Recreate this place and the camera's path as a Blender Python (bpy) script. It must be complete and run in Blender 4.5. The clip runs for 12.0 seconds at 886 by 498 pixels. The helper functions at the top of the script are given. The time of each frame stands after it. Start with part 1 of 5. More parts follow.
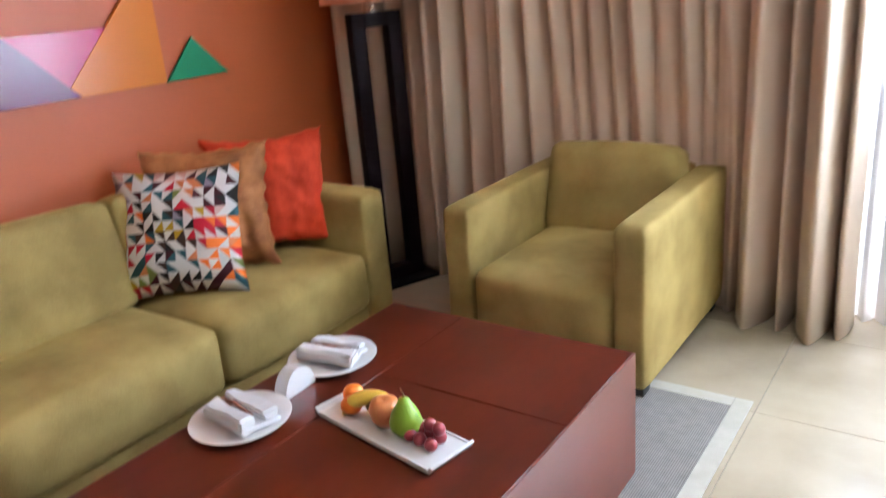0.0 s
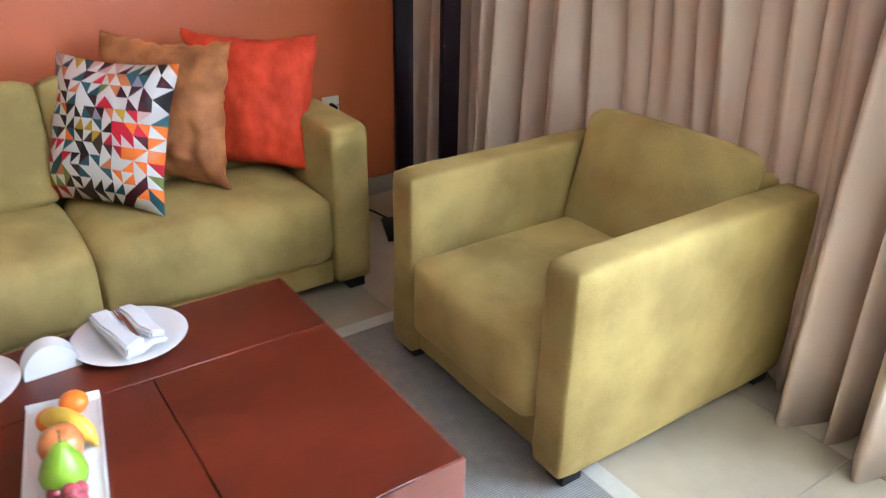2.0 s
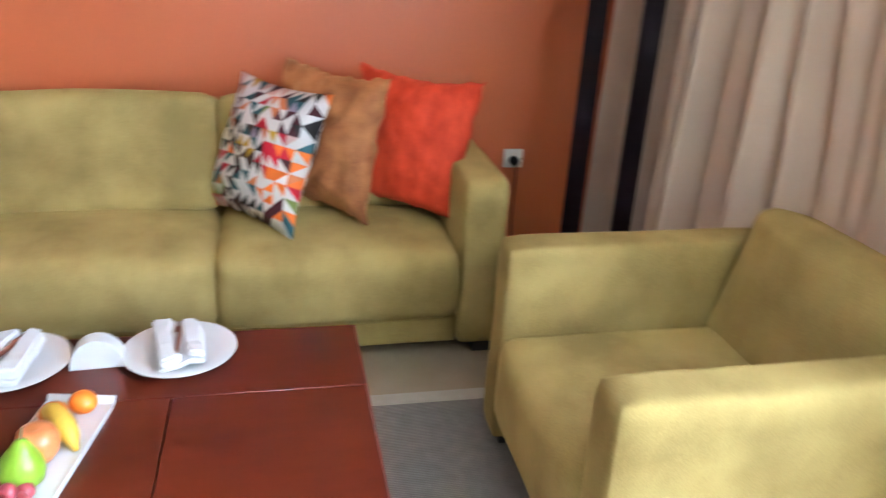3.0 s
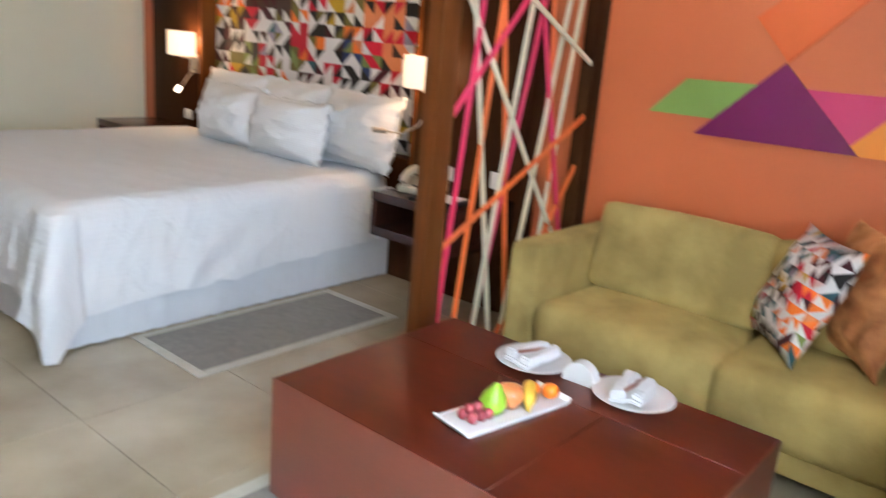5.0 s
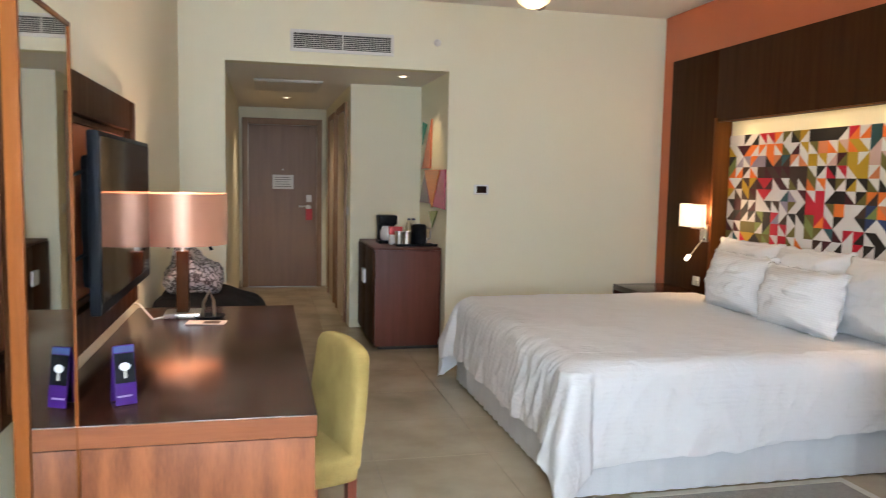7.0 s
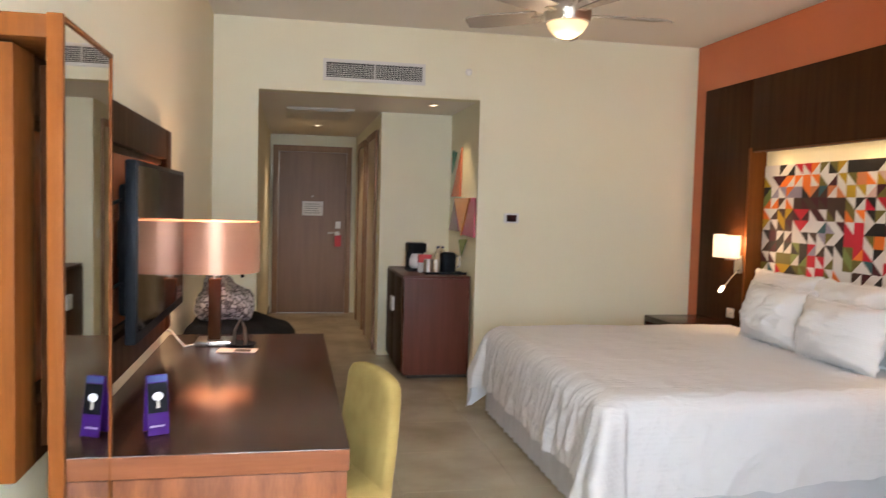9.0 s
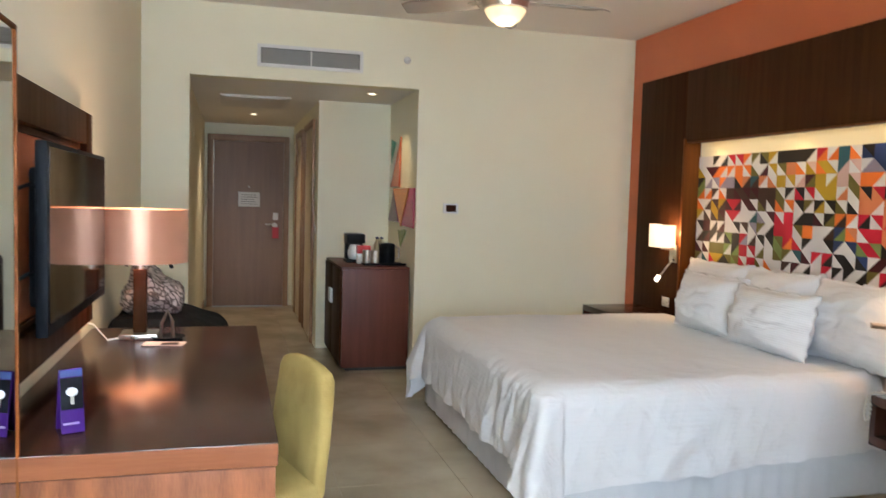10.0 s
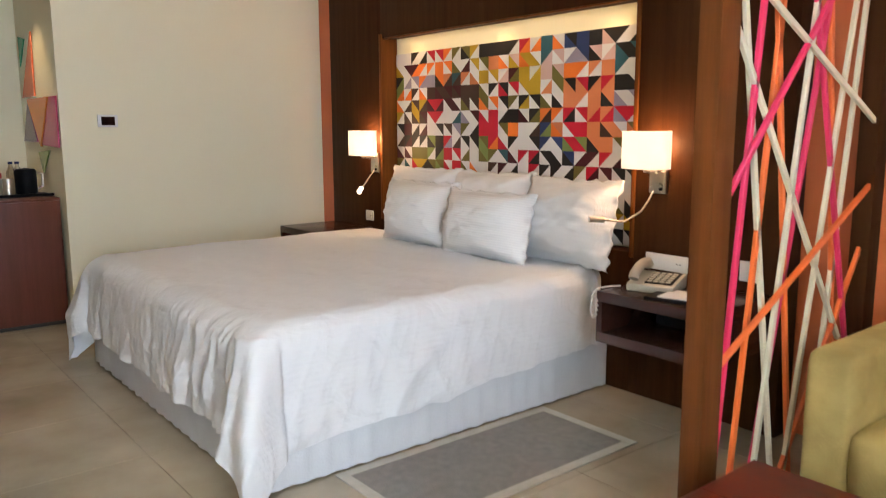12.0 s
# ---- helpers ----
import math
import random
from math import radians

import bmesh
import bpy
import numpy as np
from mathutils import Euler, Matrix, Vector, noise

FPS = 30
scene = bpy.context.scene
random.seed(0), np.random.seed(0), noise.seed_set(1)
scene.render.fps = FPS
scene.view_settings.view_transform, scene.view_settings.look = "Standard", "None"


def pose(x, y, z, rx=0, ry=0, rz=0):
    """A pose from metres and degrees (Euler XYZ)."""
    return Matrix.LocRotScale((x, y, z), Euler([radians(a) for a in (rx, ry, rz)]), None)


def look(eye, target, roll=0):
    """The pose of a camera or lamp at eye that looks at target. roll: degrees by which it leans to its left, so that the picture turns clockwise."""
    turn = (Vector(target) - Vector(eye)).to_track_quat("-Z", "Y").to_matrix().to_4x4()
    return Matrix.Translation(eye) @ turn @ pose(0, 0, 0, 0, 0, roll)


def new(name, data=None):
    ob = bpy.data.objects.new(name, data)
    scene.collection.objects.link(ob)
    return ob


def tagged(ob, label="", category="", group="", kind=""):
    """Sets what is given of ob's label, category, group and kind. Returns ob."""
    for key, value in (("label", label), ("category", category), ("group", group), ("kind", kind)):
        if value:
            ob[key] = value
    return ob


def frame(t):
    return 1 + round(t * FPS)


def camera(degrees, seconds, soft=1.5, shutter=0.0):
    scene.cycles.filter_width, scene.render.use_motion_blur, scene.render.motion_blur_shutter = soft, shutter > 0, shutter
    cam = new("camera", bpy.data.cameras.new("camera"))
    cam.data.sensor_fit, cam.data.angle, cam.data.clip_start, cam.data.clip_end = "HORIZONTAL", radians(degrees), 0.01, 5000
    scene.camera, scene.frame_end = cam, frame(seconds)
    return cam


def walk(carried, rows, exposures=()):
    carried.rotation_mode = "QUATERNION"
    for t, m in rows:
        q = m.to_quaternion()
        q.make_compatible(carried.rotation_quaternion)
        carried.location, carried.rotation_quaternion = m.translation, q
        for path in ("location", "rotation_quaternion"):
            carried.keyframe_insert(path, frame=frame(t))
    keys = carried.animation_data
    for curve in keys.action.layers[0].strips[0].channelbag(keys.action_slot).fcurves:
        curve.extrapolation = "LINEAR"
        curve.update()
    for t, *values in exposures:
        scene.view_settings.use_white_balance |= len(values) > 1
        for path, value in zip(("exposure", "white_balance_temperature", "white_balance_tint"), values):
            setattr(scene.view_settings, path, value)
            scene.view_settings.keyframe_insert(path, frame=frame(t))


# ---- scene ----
cam = camera(60.1, 12.0, 1.0, 0.4)
PATH = [
    (0, (1.275, -3.743, 1.332), (2.392, -5.267, 0.676), -4.9),
    (0.5, (1.213, -4.02, 1.319), (2.459, -5.319, 0.447), -3.3),
    (1, (1.264, -4.296, 1.301), (2.519, -5.643, 0.52), -0.3),
    (1.5, (1.218, -4.535, 1.301), (2.633, -5.747, 0.573), -1.2),
    (2, (1.104, -4.825, 1.318), (2.575, -5.851, 0.432), 1.0),
    (2.5, (1.109, -5.08, 1.309), (2.674, -5.956, 0.424), 2.4),
    (3, (1.116, -5.299, 1.296), (2.906, -5.713, 0.504), 3.4),
    (3.2, (1.093, -5.372, 1.297), (2.915, -5.545, 0.491), 4.5),
    (4.8, (0.728, -5.903, 1.323), (2.3, -4.809, 0.744), 5.1),
    (5, (0.69, -5.929, 1.341), (2.18, -4.702, 0.819), 4.9),
    (5.5, (0.6, -5.95, 1.373), (1.776, -4.367, 1.044), 3.3),
    (6, (0.612, -5.945, 1.41), (1.503, -4.161, 1.256), 2.0),
    (6.5, (0.636, -5.984, 1.414), (1.267, -4.092, 1.26), 1.3),
    (7, (0.615, -6.027, 1.405), (1.069, -4.088, 1.224), 1.1),
    (7.2, (0.6, -6.032, 1.411), (1.0, -4.081, 1.223), 1.1),
    (8.8, (0.589, -6.004, 1.408), (0.919, -4.037, 1.257), 1.2),
    (9, (0.594, -5.997, 1.419), (0.981, -4.039, 1.305), 1.5),
    (9.5, (0.607, -5.973, 1.418), (1.094, -4.034, 1.356), 1.8),
    (10, (0.632, -5.942, 1.396), (1.166, -4.019, 1.268), 1.6),
    (10.5, (0.615, -5.800, 1.348), (1.436, -3.996, 1.079), 0.8),
    (11, (0.602, -5.587, 1.320), (1.710, -3.965, 0.943), -0.6),
    (11.5, (0.734, -5.461, 1.273), (1.965, -3.934, 0.879), -1.4),
    (12, (0.847, -5.311, 1.278), (2.090, -3.776, 0.965), -0.2),
]
walk(cam, [(t, look(eye, target, roll)) for t, eye, target, roll in PATH], [(0, -0.24, 6200, 21), (1.5, -0.04, 5850, 18), (2.3, 0.04, 5850, 18), (3.2, 0.04, 6000, 17), (4.8, -0.24, 6300, 16), (5.5, -0.16, 6450, 14), (7.2, -0.12, 6700, 16), (8.7, -0.12, 7150, 20), (9.05, -0.12, 7100, 20), (9.5, -0.06, 6600, 15), (10.0, -0.14, 6550, 14), (10.5, -0.12, 6500, 13), (11.5, -0.14, 6650, 15), (12, -0.14, 6850, 17)])

# ---- world, sun, large lights, exposure ----
world = bpy.data.worlds.new("sky")
scene.world = world
world.use_nodes = True
wn = world.node_tree.nodes
sky = wn.new("ShaderNodeTexSky")
sky.sky_type, sky.sun_disc = 'NISHITA', False
sky.sun_elevation, sky.sun_rotation = radians(55), radians(200)
world.node_tree.links.new(sky.outputs[0], wn["Background"].inputs[0])
wn["Background"].inputs[1].default_value = 0.12


def lamp(name, kind, m, power, colour, size=0.1, size_y=None, spot=None, angle=None):
    d = bpy.data.lights.new(name, kind)
    d.energy, d.color = power, colour
    if kind == 'AREA':
        d.size = size
        if size_y:
            d.shape, d.size_y = 'RECTANGLE', size_y
    elif kind == 'SUN':
        d.angle = angle
    else:
        d.shadow_soft_size = size
    if spot:
        d.spot_size, d.spot_blend = radians(spot), 0.85
    ob = new(name, d)
    ob.matrix_world = m
    return ob


lamp("sun", 'SUN', look((0, 0, 10), (1.2, 8.5, 0)), 0.6, (1, 0.95, 0.88), angle=radians(0.5))
lamp("window_daylight", 'AREA', look((0.85, -6.88, 1.62), (0.85, 0, 2.75)), 390, (0.66, 0.84, 1.0), 1.45, 1.5)
lamp("window_daylight_curtain", 'AREA', look((2.70, -6.90, 1.2), (2.70, 0, 1.2)), 330, (0.80, 0.90, 1.0), 2.1, 2.2)
WARM = (1.0, 0.62, 0.30)
lamp("fan_bulb", 'POINT', pose(2.0, -2.1, 2.25), 6, (1, 0.77, 0.50), 0.08)
for y in (-0.94, -3.225):
    lamp("sconce_bulb", 'POINT', pose(3.735, y, 1.20), 9.0, WARM, 0.04)
for y in (-1.275, -2.066, -2.86):
    lamp("headboard_light", 'SPOT', look((3.845, y, 1.846), (3.875, y, 1.2)), 1.7, (1, 0.66, 0.29), 0.05, spot=160)
lamp("headboard_strip", 'AREA', pose(3.850, -2.05, 1.850, 0, -20, 0), 1.1, (1, 0.66, 0.27), 0.04, 1.9)
lamp("alcove_spot", 'SPOT', look((1.75, 0.42, 2.24), (1.97, 0.45, 1.2)), 16, (1, 0.78, 0.45), 0.03, spot=75)
lamp("hall_spot", 'SPOT', look((0.85, 2.6, 2.24), (0.85, 2.6, 0)), 45, (1, 0.82, 0.58), 0.04, spot=120)
lamp("floor_lamp_bulb", 'POINT', pose(3.49, -6.40, 1.44), 18, (1, 0.70, 0.40), 0.04)
lamp("desk_lamp_bulb", 'POINT', pose(0.25, -2.36, 1.22), 13, (1, 0.79, 0.56), 0.04)

# ---- materials ----


def nodes_of(name):
    m = bpy.data.materials.new(name)
    m.use_nodes = True
    return m, m.node_tree.nodes, m.node_tree.links, m.node_tree.nodes["Principled BSDF"]


def mat(name, c1, c2=None, scale=8.0, rough=0.6, bump=0.0, bscale=60.0, metal=0.0, sheen=0.0, stretch=(1, 1, 1), rvar=0.1, emit=None, trans=0.0, detail=6.0, coat=0.0, piece=0.0, spec=0.5, band=(0.42, 0.95)):
    """Two colours mixed by a broad and a fine noise, with fine relief; stretch draws the grain out along an axis."""
    m, n, l, p = nodes_of(name)
    c2 = c2 or tuple(v * 0.85 for v in c1)
    co = n.new("ShaderNodeTexCoord")
    mp = n.new("ShaderNodeMapping")
    mp.inputs["Scale"].default_value = stretch
    l.new(co.outputs["Object"], mp.inputs[0])
    a, b = n.new("ShaderNodeTexNoise"), n.new("ShaderNodeTexNoise")
    a.inputs["Scale"].default_value, a.inputs["Detail"].default_value = scale, detail
    b.inputs["Scale"].default_value, b.inputs["Detail"].default_value = bscale, 3
    l.new(mp.outputs[0], a.inputs[0])
    l.new(mp.outputs[0], b.inputs[0])
    add = n.new("ShaderNodeMath")
    add.operation = 'MULTIPLY_ADD'
    l.new(b.outputs[0], add.inputs[0])
    add.inputs[1].default_value = 0.35
    l.new(a.outputs[0], add.inputs[2])
    ramp = n.new("ShaderNodeValToRGB")
    ramp.color_ramp.elements[0].position, ramp.color_ramp.elements[1].position = band
    ramp.color_ramp.elements[0].color, ramp.color_ramp.elements[1].color = (*c1, 1), (*c2, 1)
    l.new(add.outputs[0], ramp.inputs[0])
    colour = ramp.outputs[0]
    if piece:
        info, hsv = n.new("ShaderNodeObjectInfo"), n.new("ShaderNodeHueSaturation")
        rng = n.new("ShaderNodeMapRange")
        rng.inputs[3].default_value, rng.inputs[4].default_value = 1 - piece, 1 + piece
        l.new(info.outputs["Random"], rng.inputs[0])
        l.new(rng.outputs[0], hsv.inputs["Value"])
        l.new(colour, hsv.inputs["Color"])
        colour = hsv.outputs[0]
    l.new(colour, p.inputs["Base Color"])
    rr = n.new("ShaderNodeMapRange")
    rr.inputs[3].default_value, rr.inputs[4].default_value = max(rough - rvar, 0.02), min(rough + rvar, 1)
    l.new(a.outputs[0], rr.inputs[0])
    l.new(rr.outputs[0], p.inputs["Roughness"])
    p.inputs["Metallic"].default_value = metal
    p.inputs["Specular IOR Level"].default_value = spec
    p.inputs["Coat Weight"].default_value = coat
    p.inputs["Coat Roughness"].default_value = 0.15
    p.inputs["Transmission Weight"].default_value = trans
    if sheen:
        p.inputs["Sheen Weight"].default_value = sheen
        p.inputs["Sheen Roughness"].default_value = 0.4
        p.inputs["Sheen Tint"].default_value = (*(min(1, v * 2.5) for v in c1), 1)
    if emit:
        p.inputs["Emission Color"].default_value = (*emit[:3], 1)
        p.inputs["Emission Strength"].default_value = emit[3]
    if bump:
        bp = n.new("ShaderNodeBump")
        bp.inputs["Strength"].default_value, bp.inputs["Distance"].default_value = bump, 0.004
        l.new(b.outputs[0], bp.inputs["Height"])
        l.new(bp.outputs[0], p.inputs["Normal"])
    return m


def glass_mat(name, colour=(1, 1, 1), rough=0.02):
    m, n, l, p = nodes_of(name)
    p.inputs["Base Color"].default_value = (*colour, 1)
    p.inputs["Roughness"].default_value = rough
    p.inputs["Transmission Weight"].default_value = 1
    p.inputs["IOR"].default_value = 1.45
    return m


def shade_mat(name, colour, glow):
    """Lit fabric: lets its bulb's light through."""
    m, n, l, p = nodes_of(name)
    tl, mix = n.new("ShaderNodeBsdfTranslucent"), n.new("ShaderNodeMixShader")
    tl.inputs[0].default_value = (*colour, 1)
    p.inputs["Base Color"].default_value = (*colour, 1)
    p.inputs["Roughness"].default_value = 0.8
    p.inputs["Emission Color"].default_value = (1, 0.88, 0.72, 1)
    p.inputs["Emission Strength"].default_value = glow
    mix.inputs[0].default_value = 0.5
    l.new(p.outputs[0], mix.inputs[1])
    l.new(tl.outputs[0], mix.inputs[2])
    l.new(mix.outputs[0], n["Material Output"].inputs[0])
    return m


def sheer_mat(name):
    m, n, l, p = nodes_of(name)
    tl, tr = n.new("ShaderNodeBsdfTranslucent"), n.new("ShaderNodeBsdfTransparent")
    tl.inputs[0].default_value = (0.95, 0.95, 0.95, 1)
    mix = n.new("ShaderNodeMixShader")
    mix.inputs[0].default_value = 0.35
    l.new(tl.outputs[0], mix.inputs[1])
    l.new(tr.outputs[0], mix.inputs[2])
    l.new(mix.outputs[0], n["Material Output"].inputs[0])
    return m


M_CREAM = mat("cream_wall_paint", (0.84, 0.795, 0.615), (0.81, 0.765, 0.585), 1.5, 0.75, 0.12, 140)
M_CEIL = mat("white_ceiling_paint", (0.85, 0.81, 0.74), (0.82, 0.78, 0.71), 1.2, 0.85, 0.1, 140)
M_TERRA = mat("terracotta_wall_paint", (0.52, 0.120, 0.038), (0.47, 0.105, 0.032), 1.3, 0.45, 0.10, 120)
M_JOINT = mat("tile_grout", (0.36, 0.31, 0.23), None, 20, 0.9, 0.2)
M_TILE, n_, l_, p_ = nodes_of("beige_floor_tile")
ge, na, nb_, rp, rq, inf, rg, hs_ = (n_.new(k) for k in ("ShaderNodeNewGeometry", "ShaderNodeTexNoise", "ShaderNodeTexNoise", "ShaderNodeValToRGB", "ShaderNodeMapRange", "ShaderNodeObjectInfo", "ShaderNodeMapRange", "ShaderNodeHueSaturation"))
na.inputs["Scale"].default_value, na.inputs["Detail"].default_value = 2.6, 5
nb_.inputs["Scale"].default_value, nb_.inputs["Detail"].default_value = 1.1, 3
l_.new(ge.outputs["Position"], na.inputs[0])
l_.new(ge.outputs["Position"], nb_.inputs[0])
rp.color_ramp.elements[0].color, rp.color_ramp.elements[1].color = (0.46, 0.385, 0.280, 1), (0.27, 0.217, 0.145, 1)
rp.color_ramp.interpolation = 'EASE'
rp.color_ramp.elements[0].position, rp.color_ramp.elements[1].position = 0.15, 0.9
l_.new(na.outputs[0], rp.inputs[0])
rq.inputs[3].default_value, rq.inputs[4].default_value = 0.16, 0.30
l_.new(nb_.outputs[0], rq.inputs[0])
l_.new(rq.outputs[0], p_.inputs["Roughness"])
rg.inputs[3].default_value, rg.inputs[4].default_value = 0.96, 1.04
l_.new(inf.outputs["Random"], rg.inputs[0])
l_.new(rg.outputs[0], hs_.inputs["Value"])
l_.new(rp.outputs[0], hs_.inputs["Color"])
l_.new(hs_.outputs[0], p_.inputs["Base Color"])
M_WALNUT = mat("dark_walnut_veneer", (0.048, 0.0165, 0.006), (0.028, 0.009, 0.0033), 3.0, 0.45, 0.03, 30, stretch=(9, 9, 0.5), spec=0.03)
M_WALNUT_H = mat("walnut_veneer_desk", (0.045, 0.0155, 0.010), (0.035, 0.012, 0.0075), 3.0, 0.21, 0.0, 30, stretch=(9, 0.4, 9), spec=0.4, rvar=0.0, detail=3)
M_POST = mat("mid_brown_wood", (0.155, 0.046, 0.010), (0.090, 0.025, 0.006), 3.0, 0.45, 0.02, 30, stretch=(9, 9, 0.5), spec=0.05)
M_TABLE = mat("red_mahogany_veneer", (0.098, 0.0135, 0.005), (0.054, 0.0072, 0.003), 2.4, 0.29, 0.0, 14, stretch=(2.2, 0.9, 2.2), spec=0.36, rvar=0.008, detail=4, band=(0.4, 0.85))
# the top's mahogany again, paler to paint the window light on the table's sides
M_TABLESIDE = mat("mahogany_side_window_lit", (0.150, 0.034, 0.021), (0.115, 0.024, 0.014), 2.0, 0.31, 0.0, 30, stretch=(0.8, 0.8, 4), spec=0.9, rvar=0.008, detail=3)
M_DOORWOOD = mat("grey_brown_door_veneer", (0.255, 0.157, 0.106), (0.20, 0.121, 0.081), 2.5, 0.5, 0.03, 40, stretch=(7, 7, 0.5))
M_TRIMWOOD = mat("tan_door_frame_wood", (0.30, 0.17, 0.09), (0.22, 0.12, 0.06), 2.5, 0.5, 0.06, 40, stretch=(7, 7, 0.5))
M_MINIBAR = mat("reddish_walnut_veneer", (0.105, 0.030, 0.019), (0.075, 0.021, 0.013), 3.0, 0.4, 0.02, 30, stretch=(9, 9, 0.5), spec=0.15)
M_OLIVE = mat("olive_green_velour", (0.390, 0.280, 0.096), (0.226, 0.155, 0.050), 4.5, 0.85, 0.25, 350, sheen=0.3, detail=4, spec=0.2, band=(0.52, 0.86))
M_CURTAIN = mat("taupe_curtain_fabric", (0.69, 0.54, 0.42), (0.62, 0.48, 0.37), 5, 0.7, 0.2, 400, sheen=0.15)
cn, cl = M_CURTAIN.node_tree.nodes, M_CURTAIN.node_tree.links
ctl, cmix = cn.new("ShaderNodeBsdfTranslucent"), cn.new("ShaderNodeMixShader")
ctl.inputs[0].default_value, cmix.inputs[0].default_value = (0.44, 0.33, 0.25, 1), 0.10
cl.new(cn["Principled BSDF"].outputs[0], cmix.inputs[1])
cl.new(ctl.outputs[0], cmix.inputs[2])
cl.new(cmix.outputs[0], cn["Material Output"].inputs[0])
M_SHEER = sheer_mat("white_sheer_fabric")
M_LINEN, n_, l_, p_ = nodes_of("white_cotton_sheet")
tc, mp, na, nb_, mx_, bp = (n_.new(k) for k in ("ShaderNodeTexCoord", "ShaderNodeMapping", "ShaderNodeTexNoise", "ShaderNodeTexNoise", "ShaderNodeMath", "ShaderNodeBump"))
mp.inputs["Rotation"].default_value, mp.inputs["Scale"].default_value = (0.3, 0.2, 0.5), (1.0, 2.6, 1.4)
na.inputs["Scale"].default_value, na.inputs["Detail"].default_value, na.inputs["Distortion"].default_value = 4.5, 3, 1.2
nb_.inputs["Scale"].default_value = 260
mx_.operation, mx_.inputs[1].default_value = 'MULTIPLY_ADD', 0.06
l_.new(tc.outputs["Object"], mp.inputs[0])
l_.new(mp.outputs[0], na.inputs[0])
l_.new(tc.outputs["Object"], nb_.inputs[0])
l_.new(nb_.outputs[0], mx_.inputs[0])
l_.new(na.outputs[0], mx_.inputs[2])
l_.new(mx_.outputs[0], bp.inputs["Height"])
bp.inputs["Strength"].default_value, bp.inputs["Distance"].default_value = 0.55, 0.02
sw, sb_ = n_.new("ShaderNodeTexWave"), n_.new("ShaderNodeBump")
sw.bands_direction, sw.inputs["Scale"].default_value, sw.inputs["Distortion"].default_value, sw.inputs["Detail"].default_value = 'Z', 13.5, 1.2, 1
l_.new(tc.outputs["Object"], sw.inputs[0])
l_.new(sw.outputs[1], sb_.inputs["Height"])
sb_.inputs["Strength"].default_value, sb_.inputs["Distance"].default_value = 0.12, 0.003
l_.new(bp.outputs[0], sb_.inputs["Normal"])
l_.new(sb_.outputs[0], p_.inputs["Normal"])
p_.inputs["Base Color"].default_value = (0.77, 0.78, 0.81, 1)
p_.inputs["Roughness"].default_value = 0.8
p_.inputs["Sheen Weight"].default_value = 0.1
M_SKIRT = mat("white_bed_skirt_fabric", (0.66, 0.68, 0.72), (0.60, 0.62, 0.66), 8, 0.85, 0.25, 120)
M_RUG = mat("grey_woven_rug", (0.21, 0.195, 0.175), (0.16, 0.15, 0.135), 30, 0.95, 0.7, 260)
rn, rl = M_RUG.node_tree.nodes, M_RUG.node_tree.links
rtc, rwv, rmx = rn.new("ShaderNodeTexCoord"), rn.new("ShaderNodeTexWave"), rn.new("ShaderNodeMix")
rmx.data_type, rmx.blend_type, rmx.inputs[0].default_value = 'RGBA', 'MULTIPLY', 1.0
rwv.inputs["Scale"].default_value, rwv.inputs["Distortion"].default_value = 48, 0.4
rrp = rn.new("ShaderNodeValToRGB")
rrp.color_ramp.elements[0].color, rrp.color_ramp.elements[1].color = (0.86, 0.855, 0.84, 1), (1.32, 1.31, 1.29, 1)
rl.new(rtc.outputs["Object"], rwv.inputs[0])
rl.new(rwv.outputs[1], rrp.inputs[0])
rl.new(rn["Principled BSDF"].inputs["Base Color"].links[0].from_socket, rmx.inputs[6])
rl.new(rrp.outputs[0], rmx.inputs[7])
rl.new(rmx.outputs[2], rn["Principled BSDF"].inputs["Base Color"])
M_RUGEDGE = mat("cream_rug_binding", (0.47, 0.44, 0.37), (0.40, 0.37, 0.31), 20, 0.9, 0.4, 260)
M_ORANGEV = mat("orange_red_velvet", (0.62, 0.056, 0.018), (0.36, 0.024, 0.008), 22, 0.7, 0.3, 300, sheen=0.35, detail=6, spec=0.2, stretch=(1, 1, 0.5), band=(0.52, 0.95))
M_TANV = mat("tan_velvet", (0.44, 0.168, 0.060), (0.21, 0.070, 0.022), 11, 0.6, 0.3, 300, sheen=0.6, spec=0.2, band=(0.5, 0.8))
M_CHROME = mat("brushed_nickel", (0.62, 0.58, 0.53), None, 30, 0.3, 0.0, metal=1.0)
M_BLADE = mat("grey_fan_blade_laminate", (0.30, 0.26, 0.22), None, 6, 0.45, 0.05)
M_BLACK = mat("black_plastic", (0.006, 0.007, 0.009), (0.009, 0.010, 0.012), 20, 0.4, 0.05, spec=0.04)
M_DARK = mat("black_rubber_feet", (0.01, 0.009, 0.008), None, 20, 0.6)
M_SCREEN = mat("glossy_black_screen", (0.006, 0.006, 0.007), (0.007, 0.007, 0.008), 3, 0.06, rvar=0.01)
M_WHITEP = mat("white_plastic", (0.72, 0.70, 0.66), (0.68, 0.66, 0.62), 8, 0.4, 0.02)
M_CERAMIC = mat("white_glazed_ceramic", (0.80, 0.80, 0.80), (0.77, 0.77, 0.78), 6, 0.15, rvar=0.04)
M_BOWL = mat("frosted_glass_bowl", (0.85, 0.72, 0.5), None, 5, 0.4, emit=(1, 0.78, 0.42, 0.75))
M_SCONCE = shade_mat("cream_sconce_fabric", (0.90, 0.90, 0.90), 0.42)
M_LEDSPOT = mat("lit_downlight", (0.9, 0.9, 0.85), None, 5, 0.5, emit=(1, 0.85, 0.6, 6))
